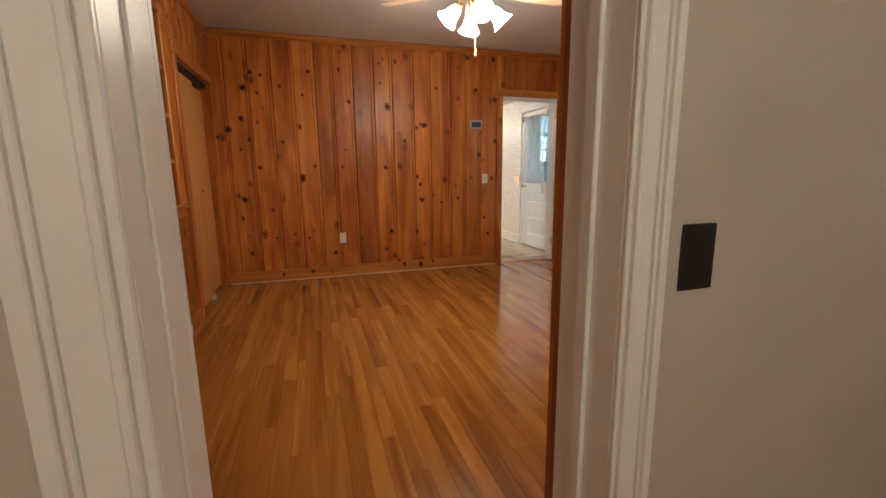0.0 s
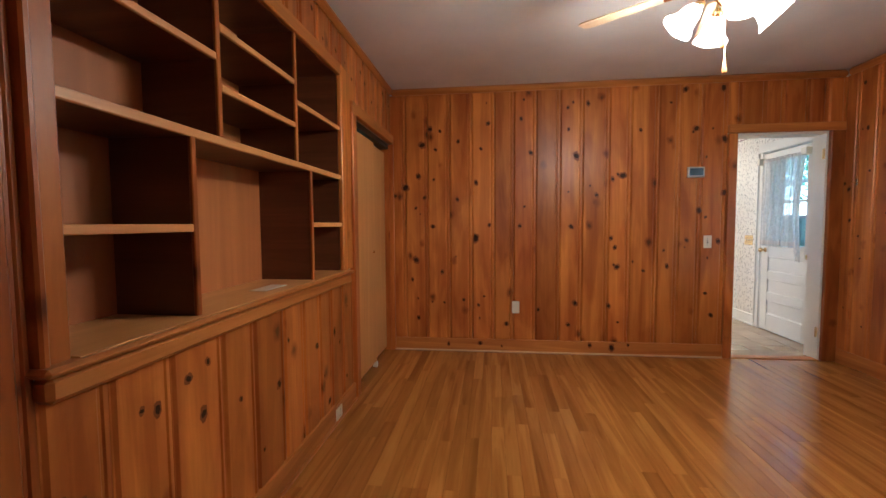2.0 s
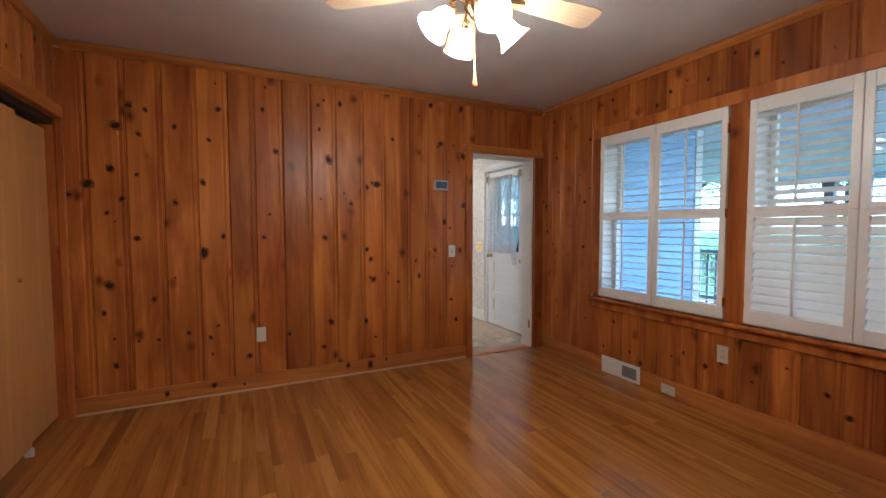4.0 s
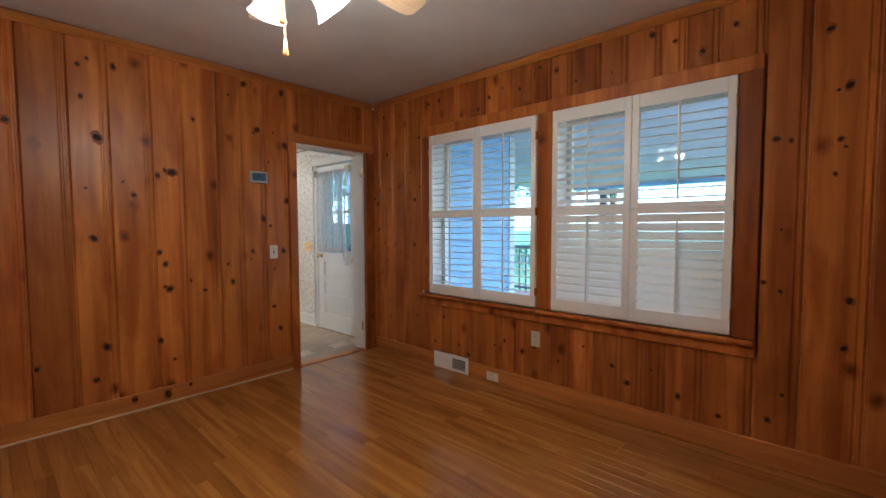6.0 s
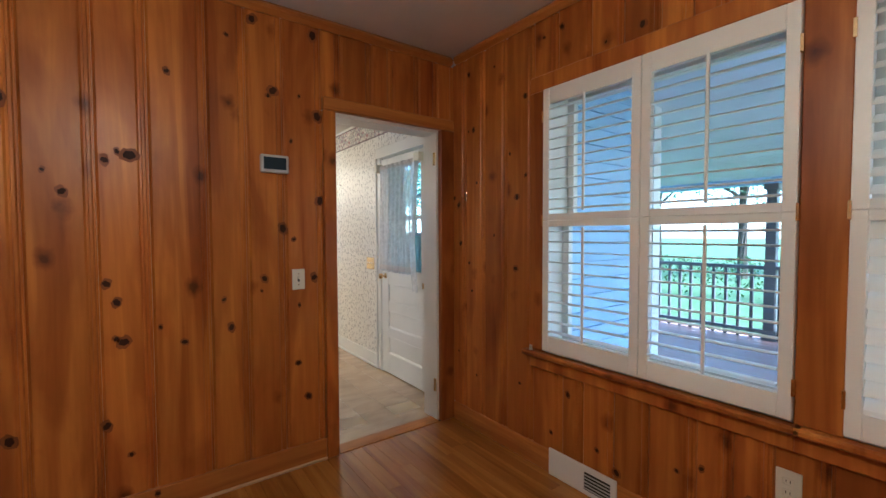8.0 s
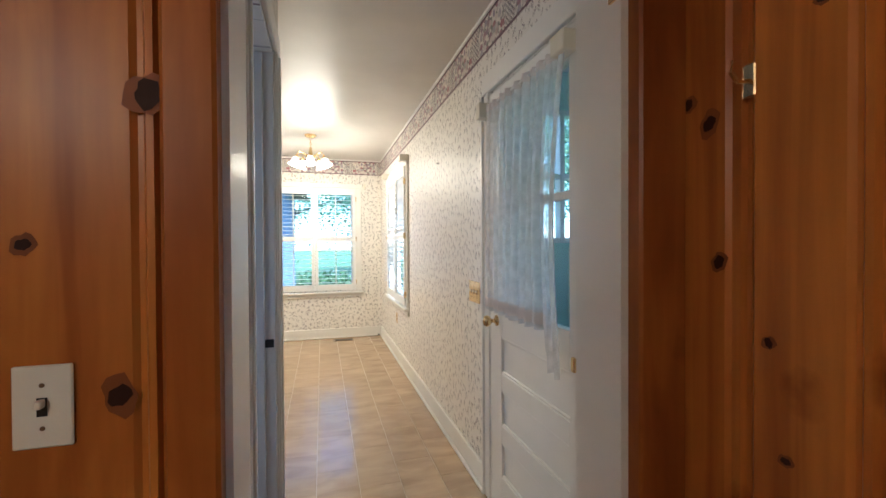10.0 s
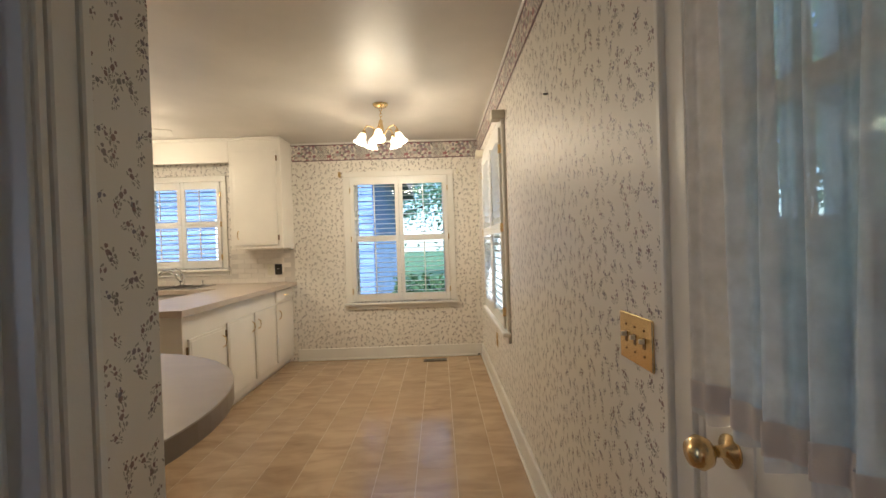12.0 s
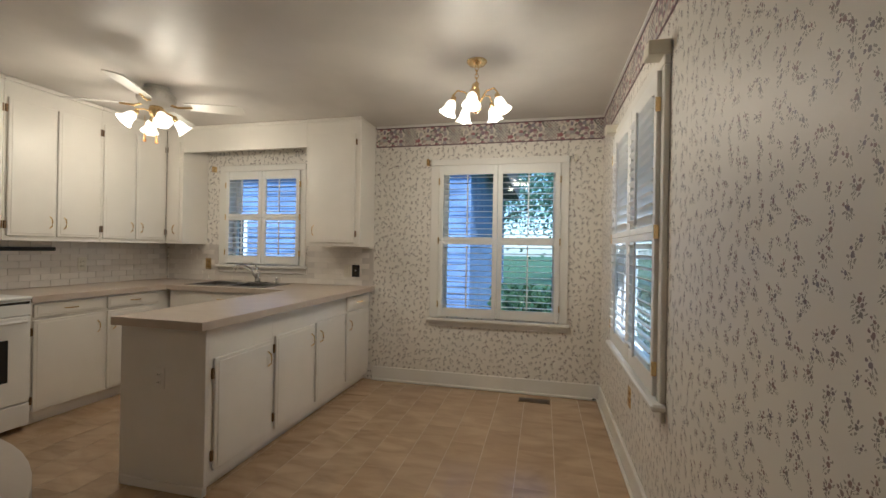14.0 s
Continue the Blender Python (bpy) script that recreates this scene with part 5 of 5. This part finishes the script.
# kitchen fan, chandelier
ceiling_fan("white flush ceiling fan with four lit shades", (0.08, 9.14, CEIL_K), (25, 115, 205, 295), BLADE, BLADE, (330, 60, 150, 240), -0.13, 0.05, 0.62, KITCHEN_FAN_LAMP, -0.225, 0.135, 0.9,
            ((-0.05, -0.05, -0.42, 0), (0.06, -0.05, -0.44, 0)))
ch = thing("chandelier", "brass chandelier with five lit tulip shades", "chandelier", pose(2.545, 9.163, CEIL_K))
part("canopy", turned([(0.065, 0.0), (0.065, -0.006), (0.05, -0.022), (0.015, -0.03), (0.0, -0.032)], 28), BRASS, ch, smooth=True)
for i in range(4):
    t = [(0.011 * math.cos(a), 0, 0.017 * math.sin(a)) for a in [k * math.pi / 5 for k in range(11)]]
    part("chain_link", tube(t, 0.0028, 6), BRASS, ch, m=pose(0, 0, -0.045 - 0.024 * i, 0, 0, 90 * i))
part("column", turned([(0.006, -0.13), (0.018, -0.14), (0.012, -0.16), (0.02, -0.18), (0.024, -0.25), (0.016, -0.28), (0.03, -0.295), (0.032, -0.305), (0.014, -0.325), (0.0, -0.335)], 20), BRASS, ch, smooth=True)
for i in range(5):
    a = radians(270 + 72 * i)
    ca, sa = math.cos(a), math.sin(a)
    part("arm", tube([(0.02 * ca, 0.02 * sa, -0.27), (0.07 * ca, 0.07 * sa, -0.2), (0.12 * ca, 0.12 * sa, -0.19), (0.15 * ca, 0.15 * sa, -0.225)], 0.006), BRASS, ch)
    tulip(ch, (0.15 * ca, 0.15 * sa, -0.255), (0.35 * ca, 0.35 * sa, -0.9), 0.82)
    lamp("chandelier_bulb", (2.545 + 0.19 * ca, 9.163 + 0.19 * sa, CEIL_K - 0.255 - 0.115), CHANDELIER_LAMP)

fv = thing("floor_vent", "brown metal floor register", "vent", pose(2.92, 10.23, 0))
part("frame", box(-0.13, 0.13, -0.05, 0.05, 0.001, 0.006, 0.002), BRONZE, fv)
for i in range(2):
    for k in range(8):
        part("slot", box(-0.115 + i * 0.12 + k * 0.0135, -0.108 + i * 0.12 + k * 0.0135, -0.035, 0.035, 0.006, 0.0075), BLACK, fv)
nl = tagged(link("nail", turned([(0.004, 0), (0.004, 0.02)], 8), BLACK, m=pose(KX, 7.305, 1.88, 0, -90)), "small black nail in the wallpaper", "nail")
ds = thing("door_stop", "small dark doorstop on the corner of the baseboard", "doorstop", pose(3.43, 10.36, 0.02))
part("stem", tube([(0, 0, 0.0), (-0.02, -0.02, 0.005)], 0.008), BLACK, ds)

# ---- utility room seen through the door ----
wall("utility_wall_south", "y", 4.62, 4.74, 3.58, 5.3, -0.2, 2.6, SIDING)
uw = wall("utility_wall_east", "x", 5.2, 5.3, 4.74, 7.3, -0.2, 2.6, GREEN, [(4.85, 6.3, 0.85, 2.45), (6.4, 7.0, 0.85, 2.45)])
un = wall("utility_wall_north", "y", 7.2, 7.3, 3.6, 5.2, -0.2, 2.6, GREEN, [(4.2, 4.6, 1.3, 2.3)])
structure("utility_floor", box(3.6, 5.2, 4.74, 7.2, -0.1, 0.0), GROUT)
structure("utility_ceiling", box(3.601, 5.34, 4.62, 7.35, 2.6, 2.7), PORCH_CEIL)
for i in range(13):
    a, b = 3.62 + i * 0.12, 3.736 + i * 0.12
    spans = ((0.0, 1.28), (2.32, 2.59)) if b > 4.18 and a < 4.62 else ((0.0, 2.59),)
    for z0, z1 in spans:
        part("board", box(a, b, 7.185, 7.199, z0, z1, 0.004), GREEN, un)
uf = thing("utility_window_frames", "white-painted frames of the utility room windows", "window", kind="structure")
for a, b in ((4.85, 6.3), (6.4, 7.0)):
    for k in range(3):
        y = a + (b - a - 0.06) * k / 2
        part("mullion", box(5.205, 5.265, y, y + 0.06, 0.85, 2.45, 0.004), WHITE, uf)
    for z in (0.85, 1.6, 2.4):
        part("rail", box(5.21, 5.26, a, b, z, z + 0.05, 0.004), WHITE, uf)
nf = thing("utility_window_north", "narrow white-framed utility room window", "window", kind="structure")
for x in (4.2, 4.38, 4.56):
    part("mullion", box(x, x + 0.04, 7.17, 7.25, 1.3, 2.3, 0.004), WHITE, nf)
for z in (1.3, 1.78, 2.26):
    part("rail", box(4.241, 4.559, 7.175, 7.245, z, z + 0.04, 0.004), WHITE, nf)
hr = thing("hook_rail", "green painted peg rail with dark hooks", "hook rail", pose(4.66, 7.184, 1.6))
part("rail", box(0.0, 0.53, -0.02, -0.001, -0.05, 0.05, 0.003), GREEN, hr)
for i in range(3):
    part("hook", tube([(0.07 + i * 0.19, -0.02, 0.0), (0.07 + i * 0.19, -0.06, -0.01), (0.07 + i * 0.19, -0.07, 0.03)], 0.005), BLACK, hr)
ib = thing("ironing_board", "purple ironing board leaning on the wall", "ironing board", pose(4.5, 6.95, 0.0, 0, 0, -80))
bm = bmesh.new()
oz = [(-0.17, 0.0), (0.17, 0.0), (0.18, 0.9), (0.14, 1.15), (0.07, 1.33), (0.0, 1.38), (-0.07, 1.33), (-0.14, 1.15), (-0.18, 0.9)]
fa, fb = [bm.verts.new((x, -0.02 + 0.06 * z, z)) for x, z in oz], [bm.verts.new((x, 0.02 + 0.06 * z, z)) for x, z in oz]
bm.faces.new(fa)
bm.faces.new(fb)
for i in range(len(oz)):
    j = (i + 1) % len(oz)
    bm.faces.new((fa[i], fa[j], fb[j], fb[i]))
part("cover", bm, PURPLE, ib)

# ---- porch outside the den ----
pf = thing("porch_floor", "reddish painted plank porch floor", "porch floor", kind="structure")
for i in range(36):
    x = 3.6 + i * 0.14
    part("plank", box(x, x + 0.136, -1.5, 4.6 if x < 5.25 else 7.5, -0.17, -0.14), DECK, pf)


def sloped(x0, x1, y0, y1):
    bm = bmesh.new()
    z = lambda x: 2.62 - 0.115 * (x - 3.6)
    lo = [bm.verts.new(p) for p in ((x0, y0, z(x0)), (x1, y0, z(x1)), (x1, y1, z(x1)), (x0, y1, z(x0)))]
    hi = [bm.verts.new(v.co + Vector((0, 0, 0.1))) for v in lo]
    bm.faces.new(lo)
    bm.faces.new(hi)
    for i in range(4):
        bm.faces.new((lo[i], lo[(i + 1) % 4], hi[(i + 1) % 4], hi[i]))
    return bm


structure("porch_ceiling", sloped(3.58, 8.9, -1.6, 4.6), PORCH_CEIL)
structure("porch_ceiling_north", sloped(5.35, 8.9, 4.6, 6.2), PORCH_CEIL)
structure("porch_beam", box(8.4, 8.6, -1.6, 6.2, 1.98, 2.09), SIDING)
for i in range(22):
    part("clapboard", add_box(bmesh.new(), 3.6, 5.22, 4.6 - 0.004 * (i % 2), 4.62, -0.13 + i * 0.125, -0.012 + i * 0.125), SIDING, bpy.data.objects["utility_wall_south"])
structure("porch_corner_board", box(5.2, 5.32, 4.58, 4.7, -0.2, 2.6), SHUTTER)
for y in (-1.4, 1.6, 4.6):
    tagged(link("porch_post", add_box(add_box(box(8.43, 8.55, y, y + 0.12, -0.14, 1.98, 0.006), 8.41, 8.57, y - 0.02, y + 0.14, -0.14, 0.0, 0.006), 8.41, 8.57, y - 0.02, y + 0.14, 1.9, 1.98, 0.006), RAIL), "dark painted square porch post", "post")
rl = thing("porch_railing", "dark painted porch railing with square balusters", "railing")
part("top_rail", box(8.44, 8.54, -1.3, 7.4, 0.82, 0.87, 0.004), RAIL, rl)
part("bottom_rail", box(8.46, 8.52, -1.3, 7.4, -0.06, -0.01, 0.004), RAIL, rl)
bal = None
for i in range(54):
    y = -1.2 + i * 0.16
    if bal is None:
        bal = part("baluster", box(8.472, 8.508, -0.018, 0.018, -0.14, 0.82), RAIL, rl, m=pose(0, y, 0))
    else:
        o = new("baluster", bal.data)
        o.parent = rl
        o.matrix_local = pose(0, y, 0)

# ---- outside ----
structure("ground", box(-150, 150, -150, 150, -0.8, -0.6), GRASS)


def tree_mesh(seed, height, spread, n):
    r = random.Random(seed)
    bt, bl = bmesh.new(), bmesh.new()
    add_tube(bt, [(0, 0, -0.1), (0.05, 0.03, height * 0.25), (-0.05, 0.08, height * 0.5), (0.0, 0.0, height * 0.85)], [0.22, 0.17, 0.12, 0.03], 9)
    tips = []
    for i in range(9):
        a, z = r.uniform(0, 6.28), height * r.uniform(0.28, 0.65)
        e = Vector((spread * r.uniform(0.45, 0.8) * math.cos(a), spread * r.uniform(0.45, 0.8) * math.sin(a), z + height * r.uniform(0.1, 0.28)))
        add_tube(bt, [(0, 0, z), e * 0.5 + Vector((0, 0, z * 0.52)), e], [0.08, 0.05, 0.015], 6)
        tips += [e, e * 0.7 + Vector((0, 0, z * 0.33))]
    for _ in range(n):
        c = r.choice(tips)
        p = c + Vector((r.gauss(0, spread * 0.26), r.gauss(0, spread * 0.26), r.gauss(0, height * 0.085)))
        q = Euler((r.uniform(-1, 1), r.uniform(-1, 1), r.uniform(0, 6.28))).to_matrix()
        s = r.uniform(0.05, 0.11)
        bl.faces.new([bl.verts.new(p + q @ Vector(v)) for v in ((-s, 0, 0), (0, -s * 0.5, 0), (s, 0, 0), (0, s * 0.5, 0))])
    return bt, bl


def tree(label, seed, height, spread, n, at):
    t = thing("tree", label, "tree", pose(*at), "garden trees")
    bt, bl = tree_mesh(seed, height, spread, n)
    part("trunk", bt, BARK, t)
    part("crown", bl, LEAF, t)
    return t


t1 = tree("broad green leafy garden tree", 1, 8.0, 3.4, 9500, (4.6, 20.5, -0.6))
t2 = tree("tall green leafy garden tree", 2, 10.0, 4.0, 10000, (22, 9.5, -0.6))
for x, y, a in ((7.5, 22, 40), (-1.5, 27, 130), (12, 16, 200), (10.5, 12.5, 300), (0.8, 24, 75)):
    copy_thing(t1, pose(x, y, -0.6, 0, 0, a))
for x, y, a in ((21, -3, 70), (19, 14, 160), (15, -10, 250), (27, 3, 20), (24, 14, 100), (6, 30, 10), (-6, 32, 210), (14, 28, 300)):
    copy_thing(t2, pose(x, y, -0.6, 0, 0, a))


def hedge(label, x0, x1, y0, y1, z1, n, seed):
    r = random.Random(seed)
    bm = bmesh.new()
    for _ in range(n):
        p = Vector((r.uniform(x0, x1), r.uniform(y0, y1), -0.6 + (z1 + 0.6) * math.sqrt(r.random()) * r.uniform(0.85, 1.03)))
        q = Euler((r.uniform(-1.2, 1.2), r.uniform(-1.2, 1.2), r.uniform(0, 6.28))).to_matrix()
        s = r.uniform(0.03, 0.07)
        bm.faces.new([bm.verts.new(p + q @ Vector(v)) for v in ((-s, 0, 0), (0, -s * 0.55, 0), (s, 0, 0), (0, s * 0.55, 0))])
    h = link("hedge", bm, HEDGE)
    return tagged(h, label, "hedge", kind="stuff")


hedge("low clipped green hedge by the kitchen window", 2.2, 6.0, 12.6, 13.4, 0.75, 5000, 6)
hedge("leafy shrubs along the lawn", 15.0, 16.2, -8.0, 12.0, 0.6, 6000, 7)

hs = thing("neighbour_house", "grey-blue brick house with a dark shingle roof", "house", pose(0, 0, -0.6))
part("wall", box(-9.0, 1.75, 13.6, 20.0, 0.0, 3.6), BRICK, hs)
bm = bmesh.new()
v = [bm.verts.new(p) for p in ((-9.5, 13.2, 3.5), (2.2, 13.2, 3.5), (2.2, 20.4, 3.5), (-9.5, 20.4, 3.5), (-9.5, 16.8, 5.6), (2.2, 16.8, 5.6))]
for f in ((0, 1, 5, 4), (2, 3, 4, 5), (0, 4, 3), (1, 2, 5), (0, 3, 2, 1)):
    bm.faces.new([v[i] for i in f])
part("roof", bm, ROOF, hs)
for x in (-6.5, -3.6, -1.2):
    w = part("window", box(x, x + 1.0, 13.56, 13.6, 1.1, 2.5), SHUTTER, hs)
    part("pane", box(x + 0.07, x + 0.93, 13.55, 13.559, 1.17, 2.43), BLACK, w)
for i in range(26):
    part("brick_course", box(-9.0, 1.765, 13.585, 13.6, 0.05 + i * 0.135, 0.165 + i * 0.135), BRICK, hs)

# ---- floors and wall tiles, piece by piece ----
def piece(name, mesh, parent, m):
    o = new(name, mesh)
    o.parent = parent
    o.matrix_local = m
    return o


def unit(mat, bevel_xy, bevel_z):
    """A unit block with a chamfered top edge."""
    bm = bmesh.new()
    a = 0.5
    lo = [bm.verts.new((x, y, -1)) for x, y in ((-a, -a), (a, -a), (a, a), (-a, a))]
    md = [bm.verts.new((x, y, -bevel_z)) for x, y in ((-a, -a), (a, -a), (a, a), (-a, a))]
    bx, by = bevel_xy
    hi = [bm.verts.new((x, y, 0)) for x, y in ((-a + bx, -a + by), (a - bx, -a + by), (a - bx, a - by), (-a + bx, a - by))]
    for p, q in ((lo, md), (md, hi)):
        for i in range(4):
            bm.faces.new((p[i], p[(i + 1) % 4], q[(i + 1) % 4], q[i]))
    bm.faces.new(hi)
    bm.faces.new(lo)
    bmesh.ops.recalc_face_normals(bm, faces=bm.faces)
    me = bpy.data.meshes.new("piece")
    bm.to_mesh(me)
    bm.free()
    me.materials.append(mat)
    return me


oak = thing("floor_den", "glossy honey-brown oak strip floor", "floor", kind="structure")
frng = random.Random(31)
x = -0.8
while x < 3.39:
    w = 0.075
    y = 0.98
    while y < 5.07:
        n = frng.choice((0.45, 0.7, 0.95, 1.2, 1.6))
        e = y + n
        if e > 4.8:
            e = 5.075
        bm = bmesh.new()
        key = round(e - y, 2)
        me = BOARD_MESHES.get(("oak", key))
        if me is None:
            a, b, t = w - 0.0006, e - y - 0.0006, 0.018
            va = [bm.verts.new(p) for p in ((0, 0, -t), (a, 0, -t), (a, b, -t), (0, b, -t))]
            vb = [bm.verts.new(p) for p in ((0, 0, -0.0006), (a, 0, -0.0006), (a, b, -0.0006), (0, b, -0.0006))]
            vc = [bm.verts.new(p) for p in ((0.0006, 0.0006, 0), (a - 0.0006, 0.0006, 0), (a - 0.0006, b - 0.0006, 0), (0.0006, b - 0.0006, 0))]
            for p, q in ((va, vb), (vb, vc)):
                for i in range(4):
                    bm.faces.new((p[i], p[(i + 1) % 4], q[(i + 1) % 4], q[i]))
            bm.faces.new(vc)
            bmesh.ops.recalc_face_normals(bm, faces=bm.faces)
            me = bpy.data.meshes.new("plank")
            bm.to_mesh(me)
            me.materials.append(OAK)
            BOARD_MESHES[("oak", key)] = me
        bm.free()
        piece("plank", me, oak, pose(x, y, 0))
        y = e
    x += w

vin = thing("floor_kitchen", "tan stone-look vinyl tile floor", "floor", kind="structure")
TW, TL = 0.222, 0.444
bm = box(-TW / 2 + 0.0018, TW / 2 - 0.0018, -TL / 2 + 0.0005, TL / 2 - 0.0005, -0.005, 0.0)
vm = bpy.data.meshes.new("tile")
bm.to_mesh(vm)
bm.free()
vm.materials.append(VINYL)
for i in range(21):
    for j in range(-1, 12):
        px, py = KX - 0.08 - TW * i, 5.42 + TL * j + (TL / 2 if i % 2 else 0) + 0.1
        if py - TL / 2 > 5.15 and py + TL / 2 < 10.86 and not (px < 2.2 and py < 6.2):
            piece("tile", vm, vin, pose(px, py, 0))
structure("floor_edge_strip", box(2.34, KX, 5.182, 5.36, -0.004, -0.0004), VINYL)

# white subway tile backsplash
sw = thing("backsplash_west", "white subway tile backsplash", "backsplash", pose(-1.13, 7.9, 0.914, 0, 0, 90), kind="structure")
sn = thing("backsplash_north", "white subway tile backsplash", "backsplash", pose(-1.12, KY, 0.914), kind="structure")
part("joint", box(0.0, 2.5, -0.005, -0.001, 0.0, 0.385), SUBGROUT, sw)
part("joint", add_box(box(0.02, 0.67, -0.005, -0.001, 0.0, 0.385), 1.745, 2.47, -0.005, -0.001, 0.0, 0.37), SUBGROUT, sn)
part("joint_under_window", box(0.671, 1.744, -0.005, -0.001, 0.0, 0.09), SUBGROUT, sn)
bm = box(0.0012, 0.1488, -0.009, -0.003, 0.001, 0.054, 0.0012)
tm = bpy.data.meshes.new("tile")
bm.to_mesh(tm)
bm.free()
tm.materials.append(SUBWAY)
for j in range(7):
    for i in range(16):
        piece("tile", tm, sw, pose(i * 0.15 + (0.075 if j % 2 else 0.0), 0, j * 0.055))
    for i in range(17):
        ox = i * 0.15 + (0.075 if j % 2 else 0.0) - 0.05
        if ox < 0.02 or ox + 0.15 > 2.47 or (j >= 1 and 0.52 < ox < 1.745):
            continue
        piece("tile", tm, sn, pose(ox, 0, j * 0.055))
